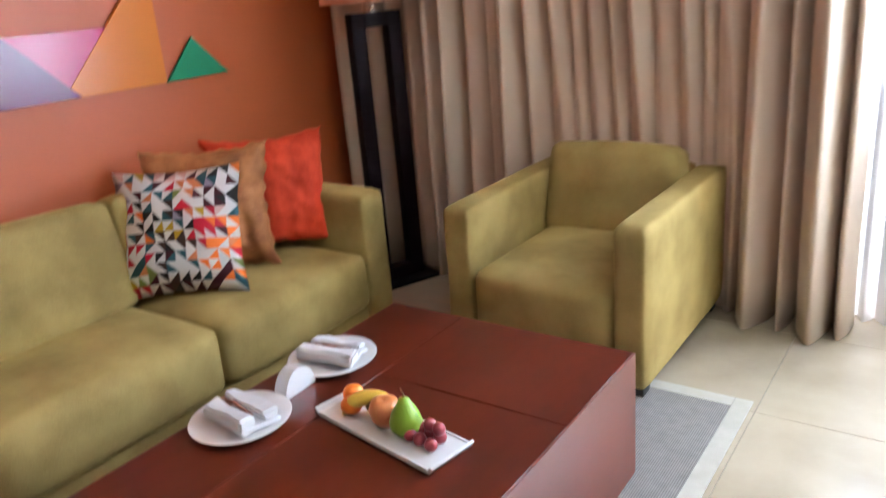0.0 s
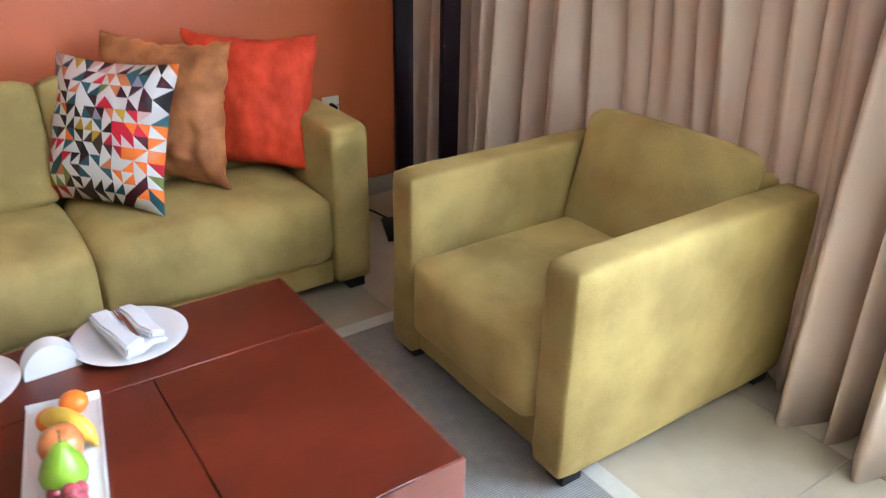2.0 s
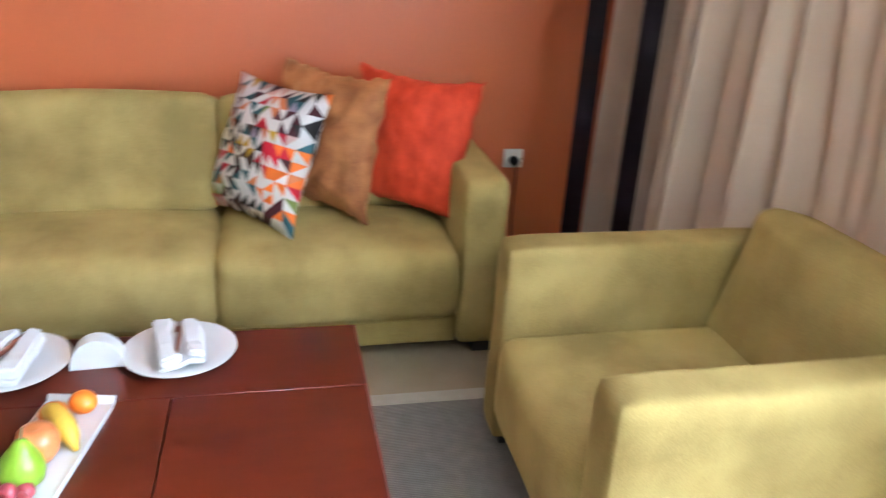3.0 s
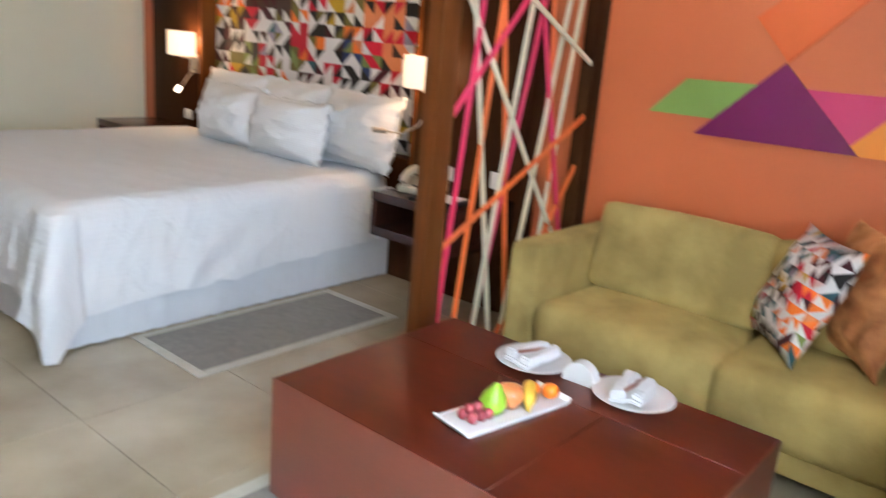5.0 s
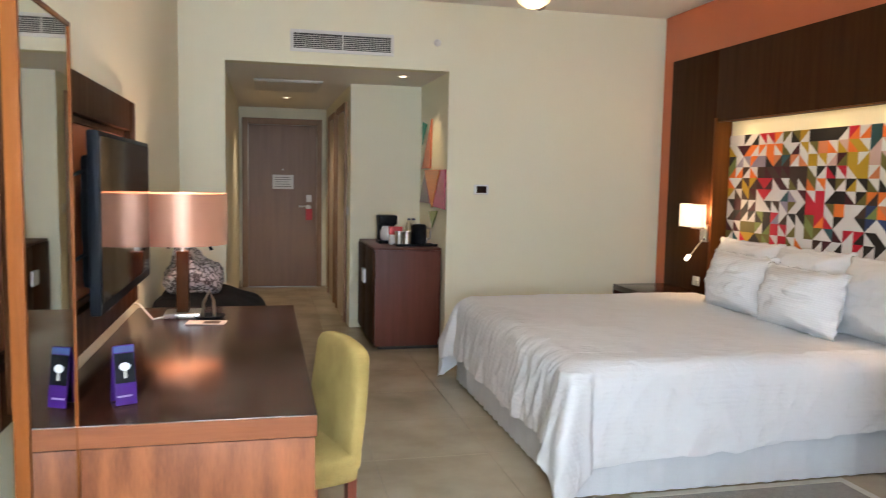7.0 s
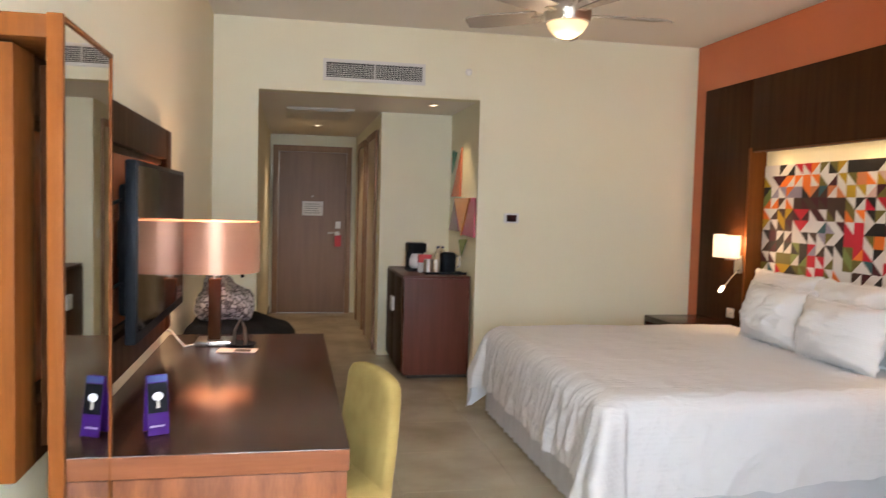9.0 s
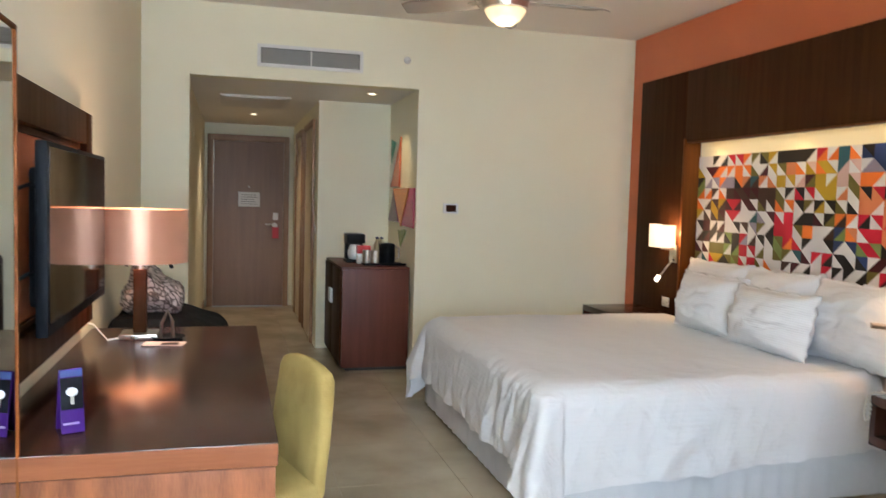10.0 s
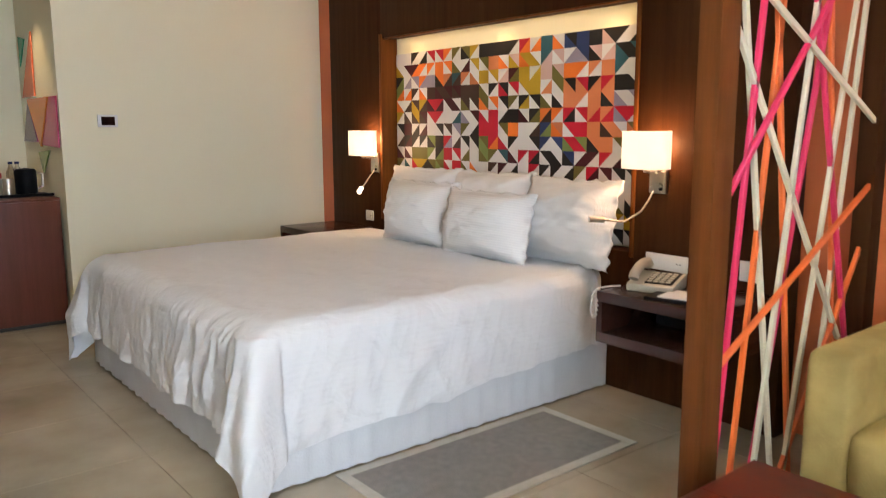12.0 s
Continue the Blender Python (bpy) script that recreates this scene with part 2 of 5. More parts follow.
M_COPPER = mat("copper_satin_lampshade", (0.60, 0.285, 0.175), (0.53, 0.245, 0.15), 5, 0.38, 0.08, 300, sheen=0.3, metal=0.3)
M_MIRROR = mat("silvered_mirror", (0.86, 0.88, 0.86), (0.86, 0.88, 0.86), 2, 0.02, metal=1.0, rvar=0.0)
M_GLASS = glass_mat("clear_glass")
M_GRILLE = mat("dark_grille_void", (0.03, 0.03, 0.03), None, 20, 0.8)
M_ART = {k: mat("print_" + k, c, tuple(v * 0.92 for v in c), 9, 0.6, 0.08, 200, spec=0.2) for k, c in {
    "white": (0.72, 0.69, 0.68), "orange": (0.78, 0.17, 0.025), "red": (0.50, 0.012, 0.03), "maroon": (0.065, 0.010, 0.016),
    "brown": (0.06, 0.03, 0.022), "olive": (0.15, 0.125, 0.03), "mustard": (0.46, 0.28, 0.02), "teal": (0.03, 0.10, 0.12),
    "salmon": (0.60, 0.19, 0.075), "lilac": (0.30, 0.26, 0.34), "green": (0.19, 0.24, 0.07), "navy": (0.03, 0.05, 0.14),
    "pink": (0.62, 0.40, 0.37), "black": (0.02, 0.017, 0.017)}.items()}

# ---- mesh tools ----


def box_bm(x0, y0, z0, x1, y1, z1, bevel=0.0, seg=2, bm=None):
    own = bm is None
    bm = bm or bmesh.new()
    res = bmesh.ops.create_cube(bm, size=1, matrix=Matrix.LocRotScale(((x0 + x1) / 2, (y0 + y1) / 2, (z0 + z1) / 2), None, (abs(x1 - x0), abs(y1 - y0), abs(z1 - z0))))
    if bevel and own:
        bmesh.ops.bevel(bm, geom=bm.edges[:], offset=bevel, segments=seg, affect='EDGES', profile=0.6)
    return bm


def lathe_bm(profile, n=32):
    """A turned body from (radius, height) pairs round the z axis."""
    bm = bmesh.new()
    rings = [[bm.verts.new((r * math.cos(2 * math.pi * i / n), r * math.sin(2 * math.pi * i / n), z)) for i in range(n)] for r, z in profile]
    for a, b in zip(rings, rings[1:]):
        for i in range(n):
            bm.faces.new((a[i], a[(i + 1) % n], b[(i + 1) % n], b[i]))
    for ring, z, flip in ((rings[0], profile[0][1], True), (rings[-1], profile[-1][1], False)):
        bm.faces.new(ring[::-1] if flip else ring)
    bmesh.ops.remove_doubles(bm, verts=bm.verts[:], dist=1e-5)
    return bm


def tube_bm(points, r, n=10):
    """A round rod through points, with parallel rings."""
    bm = bmesh.new()
    pts = [Vector(p) for p in points]
    rings = []
    for i, p in enumerate(pts):
        d = (pts[min(i + 1, len(pts) - 1)] - pts[max(i - 1, 0)]).normalized()
        u = d.orthogonal().normalized() if not rings else (prev - d * prev.dot(d)).normalized()
        prev = u
        w = d.cross(u)
        rings.append([bm.verts.new(p + r * (math.cos(2 * math.pi * k / n) * u + math.sin(2 * math.pi * k / n) * w)) for k in range(n)])
    for a, b in zip(rings, rings[1:]):
        for k in range(n):
            bm.faces.new((a[k], a[(k + 1) % n], b[(k + 1) % n], b[k]))
    bm.faces.new(rings[0][::-1])
    bm.faces.new(rings[-1])
    return bm


def moved(bm, m):
    bm.transform(m)
    return bm


def mesh_of(name, bm, material, smooth=None):
    bmesh.ops.recalc_face_normals(bm, faces=bm.faces[:])
    me = bpy.data.meshes.new(name)
    bm.to_mesh(me)
    bm.free()
    for m in (material if isinstance(material, (list, tuple)) else [material]):
        me.materials.append(m)
    if smooth is not None:
        me.shade_smooth()
        if smooth < 180:
            me.set_sharp_from_angle(angle=radians(smooth))
    return me


def part(name, bm, material, parent=None, label="", smooth=40):
    ob = new(name, mesh_of(name, bm, material, smooth))
    if parent is not None:
        ob.parent = parent
    return tagged(ob, label)


def thing(name, label, category, at=(0, 0, 0), rz=0.0, group="", kind=""):
    ob = new(name)
    ob.empty_display_size = 0.1
    ob.matrix_basis = pose(*at, 0, 0, rz)
    return tagged(ob, label, category, group, kind)


def solid(name, bm, material, label, category, group="", kind="", smooth=40):
    return tagged(part(name, bm, material, None, "", smooth), label, category, group, kind)


def structure(name, bm, material, label="", category=""):
    return tagged(part(name, bm, material, None, "", 30), label, category, "", "structure")


# ---- the room ----
X1, YW, ZC = 3.932, -6.95, 2.793
HALL_L, HALL_R, ALC_R, ALC_Y, HALL_Y, HALL_Z = 0.31, 1.39, 2.05, 1.10, 3.93, 2.261
T = 0.14

structure("floor", box_bm(-T, YW - T, -0.15, X1 + T, HALL_Y + T, -0.004), M_JOINT, "grey-beige grout bed under the floor tiles", "floor")
structure("ceiling", box_bm(-T, YW - T, ZC, X1 + T, T, ZC + 0.15), M_CEIL, "plain off-white painted ceiling of the room", "ceiling")
structure("ceiling_hall", box_bm(HALL_L - T, T, HALL_Z, ALC_R + T, HALL_Y + T, HALL_Z + 0.12), M_CEIL, "lower off-white ceiling over the entrance hall", "ceiling")
structure("wall_west", box_bm(-T, YW - T, 0, 0, 0, ZC), M_CREAM, "cream painted wall behind the desk", "wall")
structure("wall_east", box_bm(X1, YW - T, 0, X1 + T, 0, ZC), M_TERRA, "terracotta painted wall behind sofa and headboard", "wall")
bm = box_bm(-T, 0, 0, HALL_L + 0.02, T, ZC)
box_bm(ALC_R, 0, 0, X1 + T, T, ZC, bm=bm)
box_bm(HALL_L + 0.02, 0, HALL_Z, ALC_R, T, ZC, bm=bm)
structure("wall_north", bm, M_CREAM, "cream painted wall with the opening to the hall", "wall")
structure("wall_hall_west", box_bm(HALL_L - T, T, 0, HALL_L, HALL_Y + T, HALL_Z), M_CREAM, "cream painted side wall of the hall", "wall")
structure("wall_alcove_east", box_bm(ALC_R, T, 0, ALC_R + T, ALC_Y + T, HALL_Z), M_CREAM, "cream painted side wall of the minibar alcove", "wall")
structure("wall_alcove_back", box_bm(HALL_R, ALC_Y, 0, ALC_R, ALC_Y + T, HALL_Z), M_CREAM, "cream painted back wall of the minibar alcove", "wall")
structure("wall_hall_east", box_bm(HALL_R, ALC_Y + T, 0, HALL_R + T, HALL_Y + T, HALL_Z), M_CREAM, "cream painted hall wall with wardrobe doors", "wall")
bm = box_bm(HALL_L, HALL_Y, 2.13, HALL_R, HALL_Y + T, HALL_Z)
box_bm(HALL_L, HALL_Y, 0, 0.345, HALL_Y + T, 2.13, bm=bm)
box_bm(1.33, HALL_Y, 0, HALL_R, HALL_Y + T, 2.13, bm=bm)
structure("wall_hall_end", bm, M_CREAM, "cream painted wall round the entrance door", "wall")
# window wall with one wide opening
bm = box_bm(-T, YW - T, 0, 0.10, YW, ZC)
box_bm(3.80, YW - T, 0, X1 + T, YW, ZC, bm=bm)
box_bm(0.10, YW - T, 2.35, 3.80, YW, ZC, bm=bm)
structure("wall_south", bm, M_CREAM, "cream painted wall with the wide terrace door", "wall")

structure("ground", box_bm(-60, -120, -0.30, 60, YW - T, -0.12), mat("terrace_paving", (0.45, 0.42, 0.36), (0.38, 0.35, 0.30), 2, 0.8, 0.2), "pale terrace paving outside the glass door", "ground")

# terrace door: frame and two sliding leaves
win = tagged(thing("window_1", "sliding glass terrace door in a white frame", "window"), kind="structure")
for x0, x1, z0, z1 in ((0.10, 0.16, 0, 2.35), (3.74, 3.80, 0, 2.35), (0.16, 3.74, 2.29, 2.35), (0.16, 3.74, 0.0, 0.05), (1.92, 1.98, 0.05, 2.29)):
    part("window_frame", box_bm(x0, YW - 0.09, z0, x1, YW - 0.03, z1, 0.004), M_WHITEP, win)
for x0, x1 in ((0.16, 1.92), (1.98, 3.74)):
    pane = part("pane", box_bm(x0, YW - 0.064, 0.05, x1, YW - 0.056, 2.29), M_GLASS, win)
    pane.visible_shadow = False

# baseboards
for name, b in (("baseboard_1", (0, -2.05, 0, 0.012, 0, 0.08)), ("baseboard_2", (ALC_R + 0.0, -0.012, 0, X1, 0, 0.08)), ("baseboard_3", (HALL_L, T, 0, HALL_L + 0.012, HALL_Y, 0.08)), ("baseboard_4", (X1 - 0.012, -6.9, 0, X1, -4.16, 0.08))):
    structure(name, box_bm(*b, 0.003), M_TILE, "low beige tile skirting along the wall", "baseboard")

# entrance door
door = tagged(thing("door_1", "grey-brown veneered entrance door, closed, with lever lock", "door"), kind="structure")
part("leaf", box_bm(0.422, 3.885, 0.006, 1.262, 3.925, 2.045, 0.003), M_DOORWOOD, door)
for b in ((0.345, 3.87, 0, 0.418, 3.95, 2.125), (1.266, 3.87, 0, 1.33, 3.95, 2.125), (0.418, 3.87, 2.049, 1.266, 3.95, 2.125)):
    part("door_frame", box_bm(*b, 0.006), M_TRIMWOOD, door)
lock = part("lock_plate", box_bm(1.135, 3.872, 1.085, 1.20, 3.884, 1.175, 0.004), M_WHITEP, door, "white card lock plate")
part("door_handle", tube_bm([(1.165, 3.884, 1.03), (1.165, 3.83, 1.03), (1.15, 3.82, 1.03), (1.04, 3.82, 1.03)], 0.013), M_CHROME, door, "nickel lever handle")
part("peephole", moved(lathe_bm([(0.012, 0), (0.012, 0.006), (0.006, 0.008)], 16), pose(0.842, 3.884, 1.49, 90)), M_CHROME, door)
notice = solid("evacuation_notice", box_bm(0.715, 3.877, 1.245, 0.975, 3.883, 1.425, 0.002), M_WHITEP, "pale grey framed notice on the entrance door", "notice")
for i in range(5):
    part("text_line", box_bm(0.745, 3.875, 1.275 + i * 0.028, 0.945 - 0.02 * (i % 3), 3.8765, 1.283 + i * 0.028), M_RUG, notice)
hang = solid("door_hanger", box_bm(1.125, 3.803, 0.86, 1.205, 3.807, 1.00, 0.001), mat("red_card", (0.45, 0.012, 0.02), None, 10, 0.5), "red do-not-disturb card hanging from the lever", "door hanger")
part("hanger_loop", moved(lathe_bm([(0.030, -0.002), (0.033, 0), (0.030, 0.002), (0.024, 0)], 16), pose(1.155, 3.805, 1.02, 90)), M_WHITEP, hang, "white card loop")

# wardrobe doors along the hall
M_GREIGE = mat("greige_door_laminate", (0.56, 0.47, 0.345), (0.50, 0.415, 0.30), 2.0, 0.5, 0.03, 60, stretch=(6, 6, 0.5))
for y0, y1, name in ((1.35, 2.25, "wardrobe_door"), (2.55, 3.35, "bathroom_door")):
    d = thing(name, "pale greige hall door, closed, in a slim tan frame", "door")
    part("leaf", box_bm(HALL_R - 0.012, y0 + 0.05, 0.01, HALL_R - 0.003, y1 - 0.05, 2.06, 0.003), M_GREIGE, d)
    for b in ((HALL_R - 0.03, y0, 0, HALL_R - 0.002, y0 + 0.05, 2.12), (HALL_R - 0.03, y1 - 0.05, 0, HALL_R - 0.002, y1, 2.12), (HALL_R - 0.03, y0 + 0.05, 2.06, HALL_R - 0.002, y1 - 0.05, 2.12)):
        part("door_frame", box_bm(*b, 0.004), M_TRIMWOOD, d)


def soft_box(x0, y0, z0, x1, y1, z1, r=0.03, puff=0.0, n=10):
    """An upholstered block: rounded edges, faces that swell a little, faint unevenness."""
    bm = bmesh.new()
    bmesh.ops.create_cube(bm, size=2)
    bmesh.ops.subdivide_edges(bm, edges=bm.edges[:], cuts=n, use_grid_fill=True)
    h = Vector(((x1 - x0) / 2, (y1 - y0) / 2, (z1 - z0) / 2))
    c = Vector(((x1 + x0) / 2, (y1 + y0) / 2, (z1 + z0) / 2))
    for v in bm.verts:
        # cluster the cuts towards the edges, then round them
        q = Vector([math.copysign(min(1, abs(a)) ** 0.7, a) for a in v.co])
        u = Vector([q[i] * h[i] for i in range(3)])
        core = Vector([max(-h[i] + r, min(h[i] - r, u[i])) for i in range(3)])
        d = u - core
        p = core + (d.normalized() * r if d.length > 1e-9 else d)
        for i in range(3):
            if abs(abs(q[i]) - 1) < 1e-6:
                j, k = (i + 1) % 3, (i + 2) % 3
                p[i] += math.copysign(puff * (1 - q[j] ** 2) * (1 - q[k] ** 2), q[i])
        p += 0.004 * Vector((noise.noise((p + c) * 7), noise.noise((p + c) * 7 + Vector((9, 0, 0))), noise.noise((p + c) * 7 + Vector((0, 9, 0)))))
        v.co = c + p
    return bm


def cushion_bm(w, h, t, n=18, pinch=0.06, crease=0.006, seed=0, power=2.2, patches=None, wob=0.0, soft_corner=0.0, flange=0.0):
    """A stuffed cushion standing in the xz plane, centred on its base line; corners pulled out, edges drawn in."""
    rnd = random.Random(seed)
    bm = bmesh.new()
    off = Vector((seed * 3.1, 1.7, seed))
    grids = []
    for side in (-1, 1):
        g = {}
        for i in range(n + 1):
            for j in range(n + 1):
                u, v = 2 * i / n - 1, 2 * j / n - 1
                if side == 1 and (i in (0, n) or j in (0, n)):
                    g[i, j] = grids[0][i, j]
                    continue
                k = 1 - pinch * (1 - u * u), 1 - pinch * (1 - v * v)
                fu, fv = min(1, abs(u) / (1 - flange)), min(1, abs(v) / (1 - flange))
                b = max(0, (1 - fu ** power) * (1 - fv ** power)) ** 0.55 + (0.03 if flange and max(abs(u), abs(v)) < 0.999 else 0)
                p = Vector((u * w / 2 * k[1], side * t / 2 * b, v * h / 2 * k[0] + h / 2))
                f = noise.noise(Vector((u * 2.1, v * 2.1, side)) + off) + 0.5 * noise.noise(Vector((u * 5, v * 5, side)) + off)
                p.y += side * crease * f * (0.3 + b) * 2
                if flange:
                    rim = max(0, max(abs(u), abs(v)) - 0.8) / 0.2
                    p.y += 0.028 * rim * noise.noise(Vector((u * 4, v * 4, seed)))
                    p.y += side * 0.014 * b * ((1 - min(1, abs(noise.noise(Vector((u * 1.7 + v, v * 2.2 - u, seed + side)))) * 2.4)) ** 3 - 0.3)
                p.x += crease * 0.8 * noise.noise(Vector((v * 4, side, 0)) + off)
                p.x *= 1 - soft_corner * u ** 4 * v ** 4
                p.z = h / 2 + (p.z - h / 2) * (1 - soft_corner * u ** 4 * v ** 4)
                if i in (0, n):
                    p.x += wob * noise.noise(Vector((v * 6, 3, seed)))
                if j in (0, n):
                    p.z += wob * noise.noise(Vector((u * 6, 7, seed)))
                g[i, j] = bm.verts.new(p)
        grids.append(g)
    pick = {}
    for s, g in enumerate(grids):
        for i in range(n):
            for j in range(n):
                q = [g[i, j], g[i + 1, j], g[i + 1, j + 1], g[i, j + 1]]
                if not patches:
                    bm.faces.new(q)
                    continue
                if rnd.random() < 0.5:
                    q = q[1:] + q[:1]
                last = None
                for tri in ((q[0], q[1], q[2]), (q[0], q[2], q[3])):
                    if bm.faces.get(tri):
                        continue
                    f = bm.faces.new(tri)
                    near = min(patches, key=lambda c: math.hypot(c[0] - i / n, c[1] - j / n) + rnd.uniform(0, 0.22))
                    f.material_index = 0 if rnd.random() < (0.12 if last == 0 else 0.58) else rnd.choice(near[2] + (rnd.randrange(2, 13),))
                    last = f.material_index
    return bm


def drape_bm(width, height, folds, depth, seed, n=None, hem=0.0, lobe=0.0, flare=0.0):
    """A hanging curtain in the xz plane: irregular pleats that deepen towards the hem."""
    rnd = random.Random(seed)
    n = n or int(folds * 22)
    ws = [rnd.choice((0.6, 0.8, 1.0, 1.3)) * rnd.uniform(0.8, 1.2) for _ in range(folds)]
    tot = sum(ws)
    edges = [0]
    for q in ws:
        edges.append(edges[-1] + q / tot)
    amps = [rnd.uniform(0.45, 1.15) for _ in range(folds)]
    bm = bmesh.new()
    rows = 14
    grid = []
    for j in range(rows + 1):
        v = j / rows
        line = []
        for i in range(n + 1):
            u = i / n
            k = max(a for a in range(folds) if edges[a] <= u + 1e-9)
            loc = min(1, max(0, (u - edges[k]) / (edges[k + 1] - edges[k])))
            y = depth * amps[k] * max(0, 0.5 - 0.5 * math.cos(2 * math.pi * loc)) ** 0.75 * (0.72 + 0.28 * (1 - v))
            y += 0.05 * depth * amps[k] * math.sin(6 * math.pi * loc + amps[k] * 5) * (0.5 + 0.5 * (1 - v))
            y += 0.022 * noise.noise(Vector((u * 46, v * 1.2, seed + 2))) * lobe * 9 + 0.012 * noise.noise(Vector((u * 9, v * 1.6, seed)))
            xx = u * width + 0.030 * (1 - v) * noise.noise(Vector((u * 9, v * 2, seed + 5))) - lobe * (edges[k + 1] - edges[k]) * width * math.sin(2 * math.pi * loc) + flare * (1 - v) ** 1.5 * (1 - u) ** 2
            line.append(bm.verts.new((xx, y, hem + v * (height - hem))))
        grid.append(line)
    for a, b in zip(grid, grid[1:]):
        for i in range(n):
            bm.faces.new((a[i], a[i + 1], b[i + 1], b[i]))
    back = [[bm.verts.new(v.co + Vector((0, -0.004, 0))) for v in line] for line in grid]
    for a, b in zip(back, back[1:]):
        for i in range(n):
            bm.faces.new((a[i + 1], a[i], b[i], b[i + 1]))
    for i in range(n):
        bm.faces.new((grid[0][i + 1], grid[0][i], back[0][i], back[0][i + 1]))
    for j in range(rows):
        bm.faces.new((grid[j][n], back[j][n], back[j + 1][n], grid[j + 1][n]))
        bm.faces.new((grid[j][0], grid[j + 1][0], back[j + 1][0], back[j][0]))
    return bm


# ---- curtains ----
cb = moved(drape_bm(2.325, 2.77, 25, 0.20, 4, lobe=0.10, flare=-0.02), pose(1.60, -6.71, -0.003))
for v in cb.verts:
    # pushed flat behind the armchair
    w = min(1, max(0, (v.co.x - 1.98) / 0.07)) * min(1, max(0, (2.90 - v.co.x) / 0.10)) * min(1, max(0, (1.5 - v.co.z) / 0.85))
    v.co.y = v.co.y * (1 - w) + (-6.71 + 0.16 * (v.co.y + 6.71)) * w
curtain = solid("curtain", cb, M_CURTAIN, "taupe fabric blackout curtain in deep pleats, drawn shut", "curtain", smooth=180)
sheer = solid("sheer_curtain", moved(drape_bm(1.70, 2.76, 16, 0.06, 8), pose(0.01, -6.80, -0.003)), M_SHEER, "white sheer curtain glowing with daylight", "curtain", smooth=180)
rail = solid("curtain_rail", box_bm(0.02, -6.82, 2.765, 3.92, -6.60, ZC - 0.002, 0.004), M_WHITEP, "white double curtain rail under the ceiling", "curtain rail")

# ---- headboard wall ----
XP = 3.805
head = thing("headboard", "dark walnut wall panel with a lit recess behind the bed", "headboard")
for b in ((XP, -1.009, 0.0, X1 - 0.002, -0.365, 2.375), (XP, -3.83, 0.0, X1 - 0.002, -3.089, 2.375), (XP, -3.089, 1.86, X1 - 0.002, -1.009, 2.375), (XP, -3.089, 0.0, X1 - 0.002, -1.009, 0.69)):
    part("panel", box_bm(*b, 0.003), M_WALNUT, head)
for b in ((XP - 0.012, -1.03, 0.665, X1 - 0.006, -1.004, 1.885), (XP - 0.012, -3.094, 0.665, X1 - 0.006, -3.074, 1.885), (XP + 0.002, -3.074, 1.852, XP + 0.02, -1.03, 1.8598)):
    part("trim_strip", box_bm(*b, 0.002), M_POST, head, "mid-brown wood edging")
part("recess_back", box_bm(X1 - 0.008, -3.074, 0.69, X1 - 0.003, -1.03, 1.86), M_CREAM, head, "cream recess back lit from above")


def art_print():
    """A grid of half-square triangles, white mixed with colours that gather in patches; runs of one colour join into bands."""
    key = dict(w="white", o="orange", r="red", m="maroon", b="brown", l="olive", y="mustard", t="teal", s="salmon", i="lilac", g="green", n="navy", p="pink", k="black")
    # one string for each twelfth of the width, from the hall side, its letters from the top down
    columns = ("wwgowwmwwwywwl", "woibbywklyrkwl", "roobmrwkglrowl", "lwtbmwirrrlowb", "kwsbbgwkwokgkl", "kyylorrglwmwko", "kwprkkorwkwwkr", "oyyykwwwrrlokw", "tpplwosnwkwtwm", "niossrrgnkwmwk", "kpssrsssrmwkwl", "ktwkirslwkwkyw")
    names = list(M_ART)
    bm = bmesh.new()
    nx, nz, y0, z0, w, h = 24, 14, -3.035, 0.70, 1.99, 1.057
    rnd = random.Random(11)
    vs = {(i, j): bm.verts.new((0, y0 + w * i / nx, z0 + h * j / nz)) for i in range(nx + 1) for j in range(nz + 1)}
    slant = {}
    for i in range(nx):
        for j in range(nz):
            c, r = (nx - 1 - i) // 2, nz - 1 - j
            main = columns[c][r]
            if rnd.random() < 0.22:
                main = columns[min(11, max(0, c + rnd.choice((-1, 1))))][min(13, max(0, r + rnd.choice((-1, 0, 1))))]
            roll = rnd.random()
            if main == "w":
                other = "w" if roll < 0.22 else rnd.choice("kmkmbltk" if r > 5 else "kmtlyokb")
            else:
                other = "w" if roll < 0.42 else main if roll < 0.52 else columns[c][min(13, max(0, r + rnd.choice((-1, 1))))] if roll < 0.85 else rnd.choice("kmblrk")
            # neighbours often share the slant, which draws long chevrons
            lean = slant.get((i - 1, j), 0) if rnd.random() < 0.15 else 1 - slant.get((i, j - 1), 0) if rnd.random() < 0.3 else rnd.randrange(2)
            slant[i, j] = lean
            q = [vs[i, j], vs[i + 1, j], vs[i + 1, j + 1], vs[i, j + 1]]
            if lean:
                q = q[1:] + q[:1]
            pair = [main, other] if rnd.random() < 0.5 else [other, main]
            for tri, c_ in zip(((q[0], q[1], q[2]), (q[0], q[2], q[3])), pair):
                bm.faces.new(tri).material_index = names.index(key[c_])
    return bm


art = thing("headboard_artwork", "large multicoloured triangle patchwork print in the lit recess", "artwork")
part("board", box_bm(X1 - 0.024, -3.035, 0.70, X1 - 0.010, -1.045, 1.757), M_WHITEP, art)
part("print", moved(art_print(), pose(X1 - 0.0255, 0, 0)), list(M_ART.values()), art, smooth=None)

